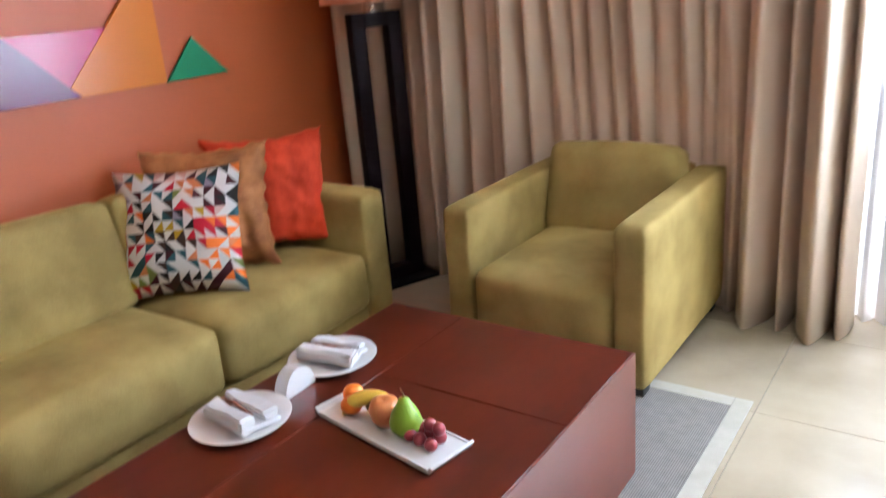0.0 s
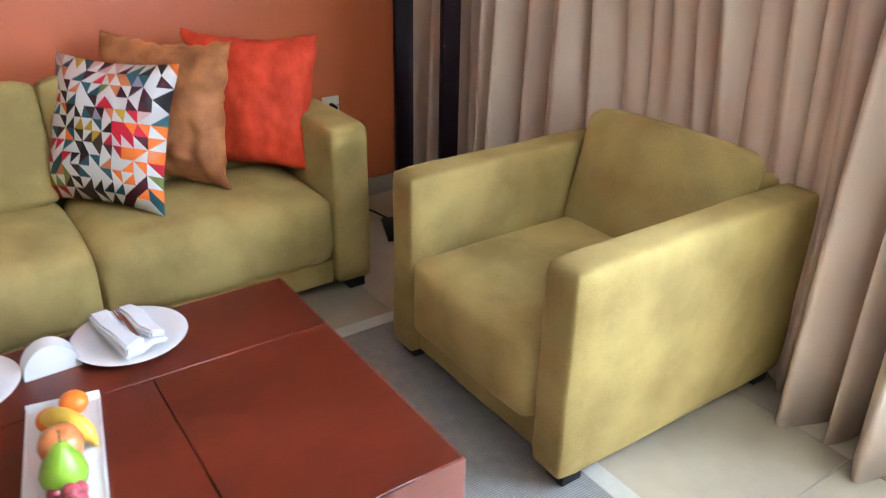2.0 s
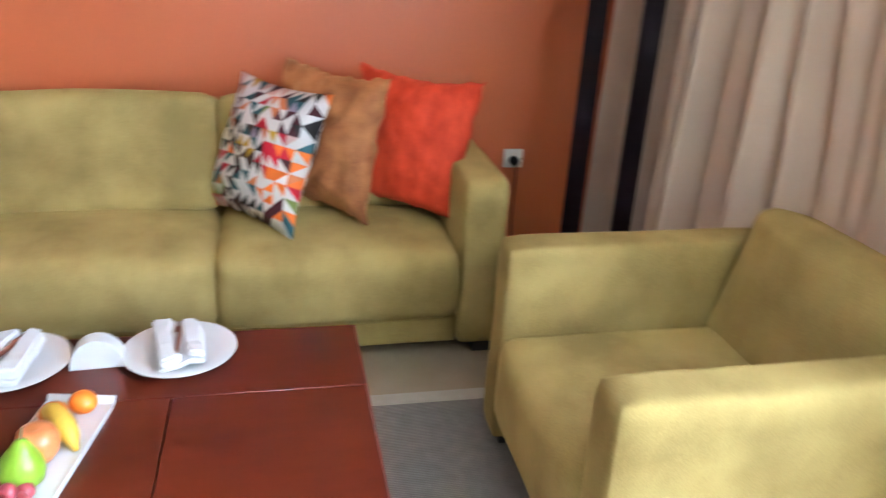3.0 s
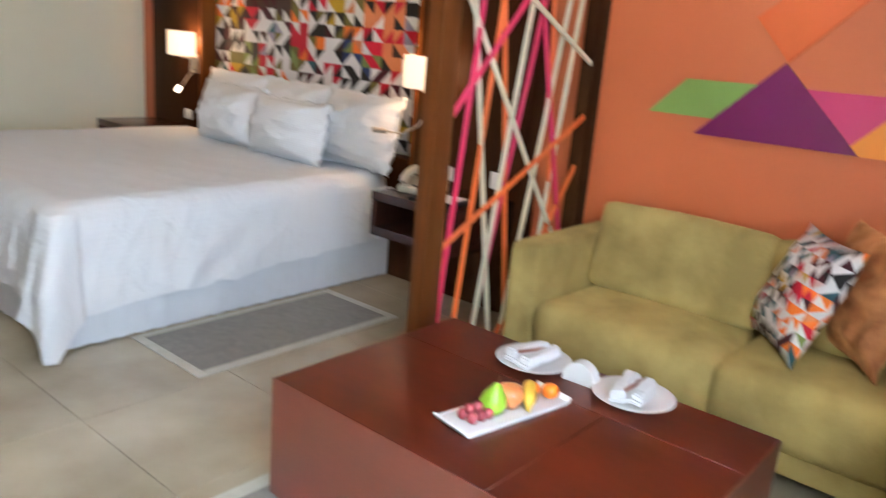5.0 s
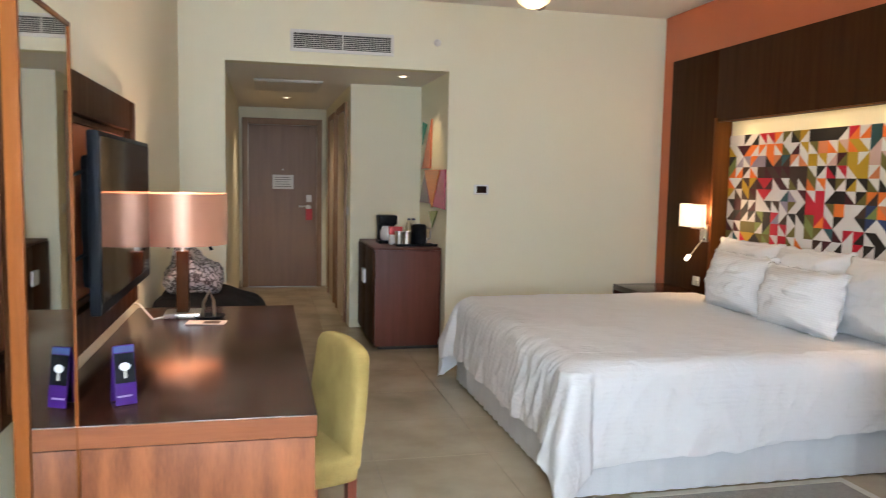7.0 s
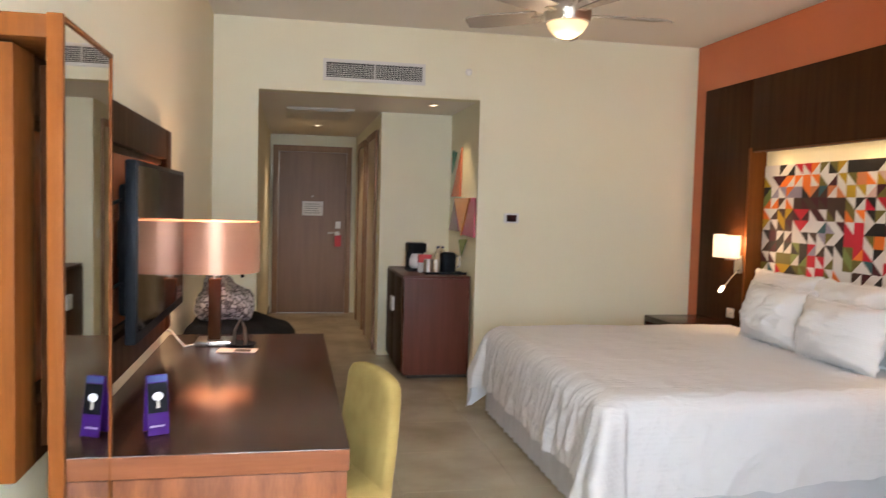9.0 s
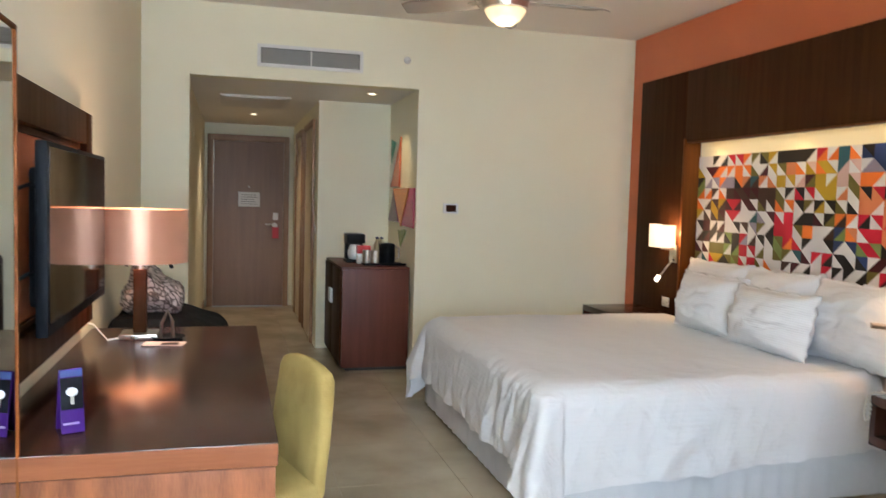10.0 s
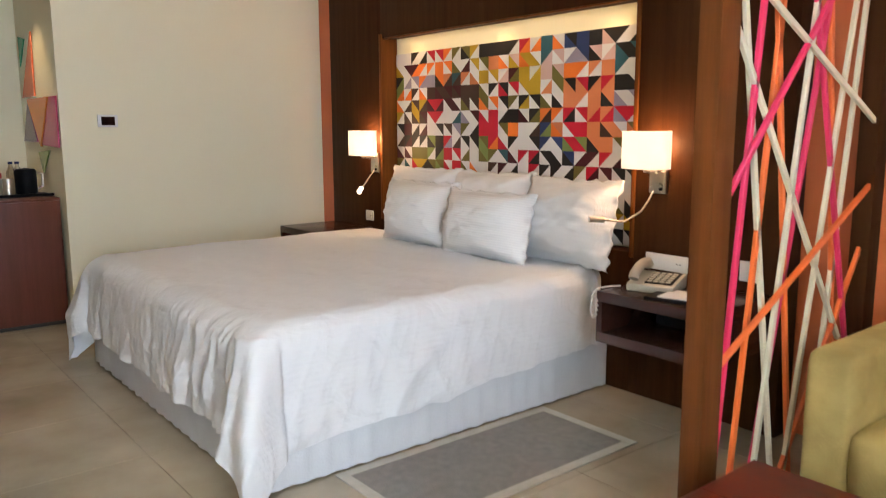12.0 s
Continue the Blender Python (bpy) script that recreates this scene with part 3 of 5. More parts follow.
# sconces
def sconce(y, mirrored, lit):
    s = thing("wall_sconce", "cream drum wall lamp, lit, with a nickel reading arm", "wall lamp", (XP, y, 0), group="bedside sconces")
    part("back_plate", box_bm(-0.018, -0.045, 0.98, -0.001, 0.045, 1.11, 0.004), M_CHROME, s)
    part("switch", moved(lathe_bm([(0.008, 0), (0.008, 0.006)], 12), pose(-0.018, -0.02, 1.0, 0, -90)), M_BLACK, s)
    part("arm", tube_bm([(-0.01, 0, 1.085), (-0.06, 0, 1.08), (-0.115, 0, 1.085), (-0.125, 0, 1.12)], 0.008), M_CHROME, s)
    bm = bmesh.new()
    n = 30
    for r in (1.0, 0.972):
        ang = [0.95 + (2 * math.pi - 1.9) * i / n for i in range(n + 1)]
        a, b = ([bm.verts.new((-0.110 + 0.085 * r * math.cos(t), 0.117 * r * math.sin(t), z)) for t in ang] for z in (1.095, 1.26))
        for i in range(n):
            bm.faces.new((a[i], a[i + 1], b[i + 1], b[i]))
    part("shade", bm, M_SCONCE, s, "glowing cream fabric shade")
    sy = 1 if mirrored else -1
    part("gooseneck", tube_bm([(-0.02, 0.02 * sy, 0.99), (-0.05, 0.02 * sy, 0.95), (-0.09, 0.03 * sy, 0.90), (-0.16, 0.07 * sy, 0.855), (-0.24, 0.12 * sy, 0.865)] if mirrored else [(-0.02, 0, 0.99), (-0.06, 0.0, 0.95), (-0.10, 0.0, 0.90), (-0.13, 0.0, 0.87)], 0.0045), M_CHROME, s)
    part("reading_head", tube_bm([(-0.24, 0.12, 0.865), (-0.30, 0.155, 0.87)] if mirrored else [(-0.125, 0, 0.878), (-0.16, -0.02, 0.850)], 0.014, 14), M_LEDSPOT if lit else M_CHROME, s, "small lit reading lamp" if lit else "unlit reading lamp head")


sconce(-0.94, False, True)
sconce(-3.225, True, False)

# socket plates
def plate(name, y0, y1, z0, z1, x=XP, holes=2, label="cream plastic socket plate on the panel"):
    p = solid(name, box_bm(x - 0.010, y0, z0, x - 0.001, y1, z1, 0.003), M_WHITEP, label, "socket")
    for i in range(holes):
        c = y0 + (y1 - y0) * (i + 0.5) / holes
        part("insert", box_bm(x - 0.0125, c - 0.028, (z0 + z1) / 2 - 0.022, x - 0.0095, c + 0.028, (z0 + z1) / 2 + 0.022, 0.001), M_WHITEP, p)
    for d in (-0.008, 0.008):
        part("pin_hole", moved(lathe_bm([(0.003, 0), (0.003, 0.001)], 8), pose(x - 0.0128, y0 + (y1 - y0) * 0.2 + d, (z0 + z1) / 2, 0, -90)), M_BLACK, p)
    return p


plate("socket_plate", -3.395, -3.17, 0.630, 0.704, holes=3)
plate("socket_plate", -3.722, -3.642, 0.64, 0.725, holes=1)
plate("switch_plate", -0.90, -0.81, 0.64, 0.71, holes=1, label="cream plastic switch plate beside the bed")
sk = plate("wall_socket", -6.25, -6.175, 0.40, 0.475, X1, 1, "white wall socket with a black plug")
part("plug", moved(lathe_bm([(0.018, 0), (0.016, 0.03), (0.006, 0.045)], 14), pose(X1 - 0.012, -6.212, 0.432, 0, -90)), M_BLACK, sk, "black plug")
solid("lamp_cable", tube_bm([(X1 - 0.05, -6.212, 0.432), (X1 - 0.06, -6.212, 0.38), (X1 - 0.045, -6.215, 0.2), (X1 - 0.05, -6.23, 0.02), (X1 - 0.2, -6.30, 0.008), (3.45, -6.33, 0.012)], 0.004, 8), M_BLACK, "thin black lamp cable hanging from the socket", "cable")

# nightstands
def nightstand(y0, y1, label):
    s = thing("nightstand", label, "nightstand", group="nightstands")
    x0, x1, z0, z1 = 3.33, XP - 0.001, 0.38, 0.60
    part("top", box_bm(x0, y0, z1 - 0.045, x1, y1, z1, 0.003), M_WALNUT_H, s)
    part("bottom", box_bm(x0, y0, z0, x1, y1, z0 + 0.045, 0.003), M_WALNUT_H, s)
    for a, b in ((y0, y0 + 0.03), (y1 - 0.03, y1)):
        part("side", box_bm(x0, a, z0 + 0.045, x1, b, z1 - 0.045, 0.002), M_WALNUT_H, s)
    part("back", box_bm(x1 - 0.015, y0 + 0.03, z0 + 0.045, x1, y1 - 0.03, z1 - 0.045), M_WALNUT, s)
    return s


nightstand(-3.80, -3.27, "dark walnut wall-hung nightstand with an open shelf")
nightstand(-0.88, -0.42, "dark walnut wall-hung nightstand on the far bedside")

# telephone
ph = thing("telephone", "cream desk telephone with black keypad on the nightstand", "telephone", (3.55, -3.41, 0.60), -72)
M_PHONE = mat("beige_telephone_plastic", (0.50, 0.46, 0.38), (0.46, 0.42, 0.34), 8, 0.4, 0.02)
bm = box_bm(-0.10, -0.10, 0.0, 0.10, 0.10, 0.055, 0.010)
for v in bm.verts:
    if v.co.z > 0.03:
        v.co.z += (v.co.y + 0.1) * 0.14 - 0.022
part("body", bm, M_PHONE, ph)
part("keypad", moved(box_bm(-0.03, -0.08, 0, 0.085, 0.085, 0.003, 0.001), pose(0, 0.0, 0.0465, 8)), M_BLACK, ph, "black keypad field")
for i in range(4):
    for j in range(5):
        part("key", moved(box_bm(-0.010, -0.007, 0, 0.010, 0.007, 0.004, 0.001), pose(-0.012 + i * 0.026, -0.062 + j * 0.027, 0.0505 + (j - 2) * 0.0038, 8)), M_PHONE, ph)
hs = part("handset", moved(tube_bm([(0, -0.10, 0), (0, -0.085, 0.018), (0, -0.03, 0.03), (0, 0.03, 0.03), (0, 0.085, 0.018), (0, 0.10, 0)], 0.021, 12), pose(-0.068, 0, 0.068, 8)), M_PHONE, ph, "cream handset on its cradle")
loop = [Vector((3.45, -3.30, 0.61)), Vector((3.40, -3.285, 0.612)), Vector((3.35, -3.268, 0.61)), Vector((3.325, -3.256, 0.59)), Vector((3.318, -3.252, 0.55)), Vector((3.316, -3.254, 0.51)), Vector((3.312, -3.268, 0.485)), Vector((3.312, -3.284, 0.50)), Vector((3.316, -3.286, 0.54)), Vector((3.32, -3.278, 0.58))]
fine = [loop[k].lerp(loop[k + 1], f / 8) for k in range(len(loop) - 1) for f in range(8)]
fine = [p + 0.004 * Vector((math.sin(k * 1.6), math.cos(k * 1.6), 0)) for k, p in enumerate(fine)]
cord = part("telephone_cord", tube_bm(fine, 0.0035, 6), M_WHITEP, ph, "cream coiled cord", 180)
cord.matrix_parent_inverse = ph.matrix_basis.inverted()
pad = thing("notepad", "white notepad on a dark leather folder", "notepad", (3.47, -3.60, 0.60), 12)
part("folder", box_bm(-0.10, -0.13, 0.0, 0.10, 0.13, 0.012, 0.003), M_BLACK, pad)
part("paper", box_bm(-0.085, -0.10, 0.0125, 0.075, 0.08, 0.016, 0.001), M_LINEN, pad)
solid("alarm_clock", box_bm(3.62, -3.66, 0.426, 3.74, -3.36, 0.52, 0.012), M_BLACK, "black clock radio on the nightstand shelf", "clock")

# ---- screen of crossing sticks ----
M_STICK = {"w": mat("cream_painted_stick", (0.72, 0.66, 0.48), None, 12, 0.5, 0.05), "o": mat("orange_painted_stick", (0.70, 0.13, 0.025), None, 12, 0.45, 0.05), "m": mat("magenta_painted_stick", (0.60, 0.022, 0.085), None, 12, 0.45, 0.05)}
scr = thing("stick_screen", "room divider of crossing cream, orange and magenta sticks", "room divider")
part("post", box_bm(2.78, -4.125, 0, 2.878, -4.055, ZC - 0.002, 0.004), mat("dark_brown_post_wood", (0.115, 0.033, 0.008), (0.065, 0.018, 0.005), 3.0, 0.4, 0.02, 30, stretch=(9, 9, 0.5), spec=0.1), scr, "mid-brown wooden post")
part("post", box_bm(3.84, -4.125, 0, X1 - 0.001, -4.055, ZC - 0.002, 0.004), M_WALNUT, scr, "dark wooden wall post")
# colour, upper end, lower end (x, z), layer: 0 towards the bed, 2 towards the sofa
STICKS = [("w", 2.885, 1.60, 3.720, 0.502, 1), ("w", 2.885, 2.10, 3.323, 0.03, 0), ("o", 2.886, 2.30, 2.938, 0.02, 0), ("m", 3.135, 2.40, 2.893, 0.02, 1), ("o", 3.285, 2.45, 3.028, 0.02, 0), ("o", 3.035, 2.45, 3.444, 0.02, 0),
          ("w", 3.50, 2.45, 3.140, 0.02, 1), ("w", 2.885, 1.735, 3.868, 1.287, 2), ("m", 3.60, 1.856, 2.889, 1.079, 2), ("m", 3.672, 2.45, 3.146, 0.02, 0), ("m", 3.125, 2.45, 3.855, 0.26, 1), ("o", 3.395, 2.45, 3.777, 0.02, 0),
          ("w", 3.805, 2.45, 3.352, 0.02, 1), ("w", 3.85, 2.26, 3.566, 0.02, 0), ("o", 3.862, 1.070, 2.889, 0.567, 2), ("o", 3.846, 0.828, 3.300, 0.03, 1), ("w", 2.885, 1.855, 3.85, 2.40, 2)]
for c, xa, za, xb, zb, layer in STICKS:
    d = Vector((xb - xa, 0, zb - za))
    bm = box_bm(-d.length / 2, -0.0075, -0.010, d.length / 2, 0.0075, 0.010, 0.002, 1)
    part("stick", moved(bm, pose((xa + xb) / 2, (-4.073, -4.0895, -4.106)[layer], (za + zb) / 2, 0, math.degrees(-math.atan2(d.z, d.x)), 0)), M_STICK[c], scr, {"w": "cream painted stick", "o": "orange painted stick", "m": "magenta painted stick"}[c])

# ---- sofa ----
sofa = thing("sofa", "olive green velour two-seat sofa with box arms", "sofa")
SX = 3.18
part("base", soft_box(SX + 0.02, -5.84, 0.045, 3.88, -4.37, 0.14, 0.012), M_OLIVE, sofa, smooth=180)
part("backrest", soft_box(3.72, -5.84, 0.10, 3.90, -4.37, 0.66, 0.03), M_OLIVE, sofa, smooth=180)
for a, b in ((-5.98, -5.835), (-4.375, -4.227)):
    part("arm", soft_box(SX, a, 0.045, 3.90, b, 0.592, 0.025, 0.004), M_OLIVE, sofa, smooth=180)
for a, b in ((-5.833, -5.112), (-5.106, -4.377)):
    part("seat_cushion", soft_box(SX - 0.015, a, 0.135, 3.66, b, 0.372, 0.045, 0.02), M_OLIVE, sofa, smooth=180)
    bm = soft_box(-0.09, a, -0.19, 0.09, b, 0.185, 0.035, 0.012)
    part("back_cushion", moved(bm, pose(3.685, 0, 0.545, 0, 12, 0)), M_OLIVE, sofa, smooth=180)
for x in (SX + 0.06, 3.84):
    for y in (-5.93, -4.28):
        part("foot", box_bm(x - 0.03, y - 0.03, 0, x + 0.03, y + 0.03, 0.048, 0.003), M_DARK, sofa, "black block foot")

# ---- armchair ----
ac = thing("armchair", "olive green velour armchair with box arms before the curtain", "armchair")
ax0, ax1, ay0, ay1 = 2.05, 2.80, -6.68, -5.825
part("base", soft_box(ax0 + 0.10, ay0 + 0.04, 0.05, ax1 - 0.10, ay1 - 0.03, 0.15, 0.012), M_OLIVE, ac, smooth=180)
for a, b in ((ax0, ax0 + 0.115), (ax1 - 0.115, ax1)):
    part("arm", soft_box(a, ay0, 0.045, b, ay1, 0.592, 0.022, 0.003), M_OLIVE, ac, smooth=180)
part("backrest", soft_box(ax0 + 0.114, ay0, 0.10, ax1 - 0.114, ay0 + 0.15, 0.60, 0.03), M_OLIVE, ac, smooth=180)
part("seat_cushion", soft_box(ax0 + 0.118, ay0 + 0.17, 0.14, ax1 - 0.118, ay1 + 0.015, 0.375, 0.04, 0.018), M_OLIVE, ac, smooth=180)
part("back_cushion", moved(soft_box(ax0 + 0.118, -0.09, -0.185, ax1 - 0.118, 0.09, 0.185, 0.042, 0.012), pose(0, ay0 + 0.20, 0.505, 14, 0, 0)), M_OLIVE, ac, smooth=180)
for x in (ax0 + 0.05, ax1 - 0.05):
    for y in (ay0 + 0.06, ay1 - 0.06):
        part("foot", box_bm(x - 0.03, y - 0.03, 0.009, x + 0.03, y + 0.03, 0.048, 0.003), M_DARK, ac, "black block foot")

# ---- cushions on the sofa ----
names = ["white", "white", "maroon", "black", "teal", "orange", "salmon", "red", "mustard", "lilac", "brown", "pink", "green"]
cu = solid("patterned_cushion", cushion_bm(0.44, 0.45, 0.15, 12, 0.08, 0.006, 3, 2.4, [(0.15, 0.85, (3, 4, 2)), (0.2, 0.4, (5, 7, 2, 5)), (0.5, 0.45, (8, 3, 10)), (0.35, 0.1, (4, 3, 2)), (0.8, 0.9, (11, 4, 9)), (0.85, 0.6, (7, 2, 6)), (0.85, 0.15, (8, 4, 7, 12)), (0.55, 0.8, (6, 7, 2)), (0.6, 0.65, (3, 2, 4))]), [M_ART[k] for k in names], "square cushion with multicoloured triangle print", "cushion", "sofa cushions", smooth=180)
cu.matrix_basis = pose(3.449, -5.197, 0.385, 22, 0, 38)
cu = solid("tan_cushion", cushion_bm(0.47, 0.47, 0.18, 44, 0.12, 0.014, 5, 2.2, None, 0.016), M_TANV, "crumpled tan velvet cushion leaning on the sofa back", "cushion", "sofa cushions", smooth=180)
cu.matrix_basis = pose(3.544, -5.417, 0.385, 12, 0, 40)
cu = solid("orange_cushion", cushion_bm(0.475, 0.465, 0.18, 40, 0.13, 0.008, 7, 2.2, None, 0.010), M_ORANGEV, "orange-red velvet cushion in the sofa corner", "cushion", "sofa cushions", smooth=180)
cu.matrix_basis = pose(3.505, -5.694, 0.385, 14, 0, 49)

# ---- wall art over the sofa ----

def flat(points, z):
    """A thin board cut to a polygon in the wall's plane, given as (y, z) corners."""
    bm = bmesh.new()
    f = bm.faces.new([bm.verts.new((0, a, b)) for a, b in points])
    r = bmesh.ops.extrude_face_region(bm, geom=[f])
    bmesh.ops.translate(bm, verts=[v for v in r["geom"] if isinstance(v, bmesh.types.BMVert)], vec=(-z, 0, 0))
    return bm


wa = thing("wall_art", "wall art of overlapping coloured geometric boards over the sofa", "artwork")
art_col = {"green": (0.20, 0.30, 0.075), "purple": (0.16, 0.018, 0.075), "magenta": (0.52, 0.05, 0.13), "orange": (0.72, 0.22, 0.035), "coral": (0.66, 0.13, 0.04), "teal": (0.02, 0.30, 0.16)}
AM = {k: mat("board_" + k, c, tuple(v * 0.93 for v in c), 4, 0.24, 0.02, 120, rvar=0.02) for k, c in art_col.items()}
for k, z, pts in (("green", 0.012, ((-4.386, 1.12), (-4.54, 1.274), (-4.84, 1.278), (-4.69, 1.12))),
                  ("magenta", 0.012, ((-4.99, 1.276), (-5.47, 1.278), (-5.255, 1.052), (-5.08, 1.052))),
                  ("purple", 0.020, ((-4.61, 1.05), (-4.935, 1.369), (-5.258, 1.051))),
                  ("orange", 0.016, ((-5.19, 1.05), (-5.62, 1.50), (-5.618, 1.05))),
                  ("coral", 0.012, ((-4.94, 1.372), (-4.79, 1.535), (-4.98, 1.70), (-5.19, 1.62))),
                  ("teal", 0.012, ((-5.626, 1.05), (-5.772, 1.207), (-5.93, 1.05)))):
    part("board", moved(flat(pts, z), pose(X1 - 0.006, 0, 0)), AM[k], wa, k + " lacquered board", smooth=None)

# ---- floor lamp ----
fl = thing("floor_lamp", "tall dark wooden frame floor lamp with a pink shade", "floor lamp", (3.49, -6.40, 0), 68)
part("base_plate", box_bm(-0.17, -0.10, 0, 0.17, 0.10, 0.018, 0.003), M_BLACK, fl)
M_EBONY = mat("dark_purple_brown_lacquer", (0.013, 0.006, 0.010), (0.009, 0.005, 0.007), 4, 0.42, 0.0, spec=0.06)
for b in ((-0.12, -0.03, 0.018, -0.055, 0.03, 1.235), (0.055, -0.03, 0.018, 0.12, 0.03, 1.235), (-0.055, -0.03, 0.018, 0.055, 0.03, 0.08), (-0.055, -0.03, 1.175, 0.055, 0.03, 1.235)):
    part("frame_bar", box_bm(*b, 0.003), M_EBONY, fl)
part("stem", tube_bm([(0, 0, 1.235), (0, 0, 1.36)], 0.012), M_CHROME, fl)
part("shade", lathe_bm([(0.22, 1.28), (0.22, 1.58), (0.215, 1.58), (0.215, 1.28)], 40), M_COPPER, fl, "pinkish copper drum shade")

# ---- rugs ----
def rug(name, x0, y0, x1, y1, border, label):
    r = thing(name, label, "rug")
    h = 0.008
    part("weave", box_bm(x0 + border, y0 + border, 0.001, x1 - border, y1 - border, h - 0.001), M_RUG, r)
    for b in ((x0, y0, x0 + border, y1), (x1 - border, y0, x1, y1), (x0 + border, y0, x1 - border, y0 + border), (x0 + border, y1 - border, x1 - border, y1)):
        part("binding", box_bm(b[0], b[1], 0.001, b[2], b[3], h, 0.002, 1), M_RUGEDGE, r, "cream rug binding")
    return r


rug("bedside_rug", 2.215, -3.505, 3.33, -2.975, 0.045, "small grey woven bedside rug with cream border")
rug("area_rug", 1.76, -5.99, 2.99, -4.22, 0.055, "grey woven rug with cream border under the table")

# ---- coffee table ----
tb = thing("coffee_table", "low red-brown mahogany box coffee table", "coffee table")
tx0, tx1, ty0, ty1, tz = 1.947, 2.752, -5.47, -4.308, 0.380
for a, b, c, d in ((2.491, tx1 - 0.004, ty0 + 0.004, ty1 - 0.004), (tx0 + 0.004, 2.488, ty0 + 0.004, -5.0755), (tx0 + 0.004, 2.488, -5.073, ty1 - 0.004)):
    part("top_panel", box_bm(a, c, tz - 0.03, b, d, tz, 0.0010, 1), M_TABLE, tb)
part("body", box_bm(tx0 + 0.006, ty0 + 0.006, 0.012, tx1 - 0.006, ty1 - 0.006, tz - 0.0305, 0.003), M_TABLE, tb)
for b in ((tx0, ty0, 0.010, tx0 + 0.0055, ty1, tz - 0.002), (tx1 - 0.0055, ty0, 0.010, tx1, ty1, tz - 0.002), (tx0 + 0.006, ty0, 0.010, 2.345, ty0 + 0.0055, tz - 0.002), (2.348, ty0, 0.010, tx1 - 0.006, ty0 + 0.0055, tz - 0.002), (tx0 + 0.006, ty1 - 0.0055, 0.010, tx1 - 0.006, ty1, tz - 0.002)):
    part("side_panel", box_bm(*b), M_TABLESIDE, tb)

# ---- on the table ----
M_FRUIT = {k: mat(k + "_skin", c, c2, 14, r, 0.15, 120) for k, c, c2, r in (("orange", (0.80, 0.20, 0.01), (0.70, 0.14, 0.008), 0.4), ("banana", (0.72, 0.46, 0.05), (0.55, 0.32, 0.04), 0.45), ("pear", (0.26, 0.42, 0.03), (0.18, 0.33, 0.02), 0.35), ("apple", (0.60, 0.13, 0.05), (0.66, 0.30, 0.09), 0.3), ("kiwi", (0.16, 0.10, 0.04), (0.10, 0.07, 0.03), 0.8), ("grape", (0.36, 0.055, 0.065), (0.24, 0.03, 0.04), 0.35))}
M_WOODFORK = mat("copper_coloured_cutlery", (0.36, 0.15, 0.10), None, 20, 0.35, metal=0.6)


def setting(x, y, rz):
    p = solid("plate", lathe_bm([(0.001, 0.0), (0.075, 0.0), (0.085, 0.004), (0.118, 0.014), (0.122, 0.017), (0.118, 0.0185), (0.080, 0.0075), (0.001, 0.006)], 48), M_CERAMIC, "round white dessert plate on the coffee table", "plate", "place settings", smooth=50)
    p.matrix_basis = pose(x, y, tz + 0.001)
    nb = bmesh.new()
    for k, (w, h, t, zz, dx) in enumerate(((0.104, 0.180, 0.012, 0.0, 0), (0.042, 0.168, 0.026, 0.008, 0.029), (0.040, 0.160, 0.023, 0.008, -0.030))):
        box_bm(-w / 2 + dx, -h / 2, zz, w / 2 + dx, h / 2, zz + t, bm=nb)
    bmesh.ops.bevel(nb, geom=nb.edges[:], offset=0.0055, segments=3, affect='EDGES')
    bmesh.ops.subdivide_edges(nb, edges=nb.edges[:], cuts=2, use_grid_fill=True)
    for v in nb.verts:
        v.co += 0.011 * noise.noise_vector(v.co * 17 + Vector((x * 9, y * 9, 0)))
    nk = solid("napkin", nb, M_LINEN, "folded white cloth napkin on a plate", "napkin", "place settings", smooth=60)
    nk.matrix_basis = pose(x, y, tz + 0.018, 0, 0, rz)
    fb = tube_bm([(0, -0.07, 0.0), (0, 0.0, 0.002), (0, 0.03, 0.004)], 0.005, 8)
    box_bm(-0.010, 0.028, 0.001, 0.010, 0.05, 0.005, bm=fb)
    for i in range(4):
        box_bm(-0.010 + i * 0.0058, 0.05, 0.001, -0.0075 + i * 0.0058, 0.085, 0.004, bm=fb)
    fk = solid("fork", fb, M_WOODFORK, "copper-toned fork laid on a napkin", "fork", "place settings")
    fk.matrix_basis = pose(x, y, tz + 0.043, -5, 0, rz + 172)


setting(2.640, -4.735, 82)
setting(2.655, -5.075, 100)
cb = bmesh.new()
n = 20
fr = [cb.verts.new((0, 0.055 * math.cos(math.pi * i / n), 0.066 * math.sin(math.pi * i / n))) for i in range(n + 1)]
cb.faces.new(fr)
r = bmesh.ops.extrude_face_region(cb, geom=cb.faces[:])
bmesh.ops.translate(cb, verts=[v for v in r["geom"] if isinstance(v, bmesh.types.BMVert)], vec=(0.040, 0, 0))
card = solid("napkin_holder", cb, M_CERAMIC, "half-round white card stand between the plates", "card holder")
card.matrix_basis = pose(2.615, -4.912, tz + 0.001, 0, 0, 3)
tr = thing("fruit_tray", "rectangular white ceramic fruit tray on the coffee table", "tray", (2.294, -4.874, tz + 0.001), -10)
tbm = box_bm(-0.185, -0.065, 0.0, 0.185, 0.065, 0.010, 0.003)
part("tray_floor", tbm, M_CERAMIC, tr)
for s in (-1, 1):
    part("tray_lip", moved(box_bm(-0.004, -0.065, 0, 0.004, 0.065, 0.020, 0.002), pose(s * 0.187, 0, 0.004, 0, s * 35, 0)), M_CERAMIC, tr)
    part("tray_edge", box_bm(-0.183, s * 0.062 - 0.003, 0.0102, 0.183, s * 0.062 + 0.003, 0.013, 0.001), M_CERAMIC, tr)


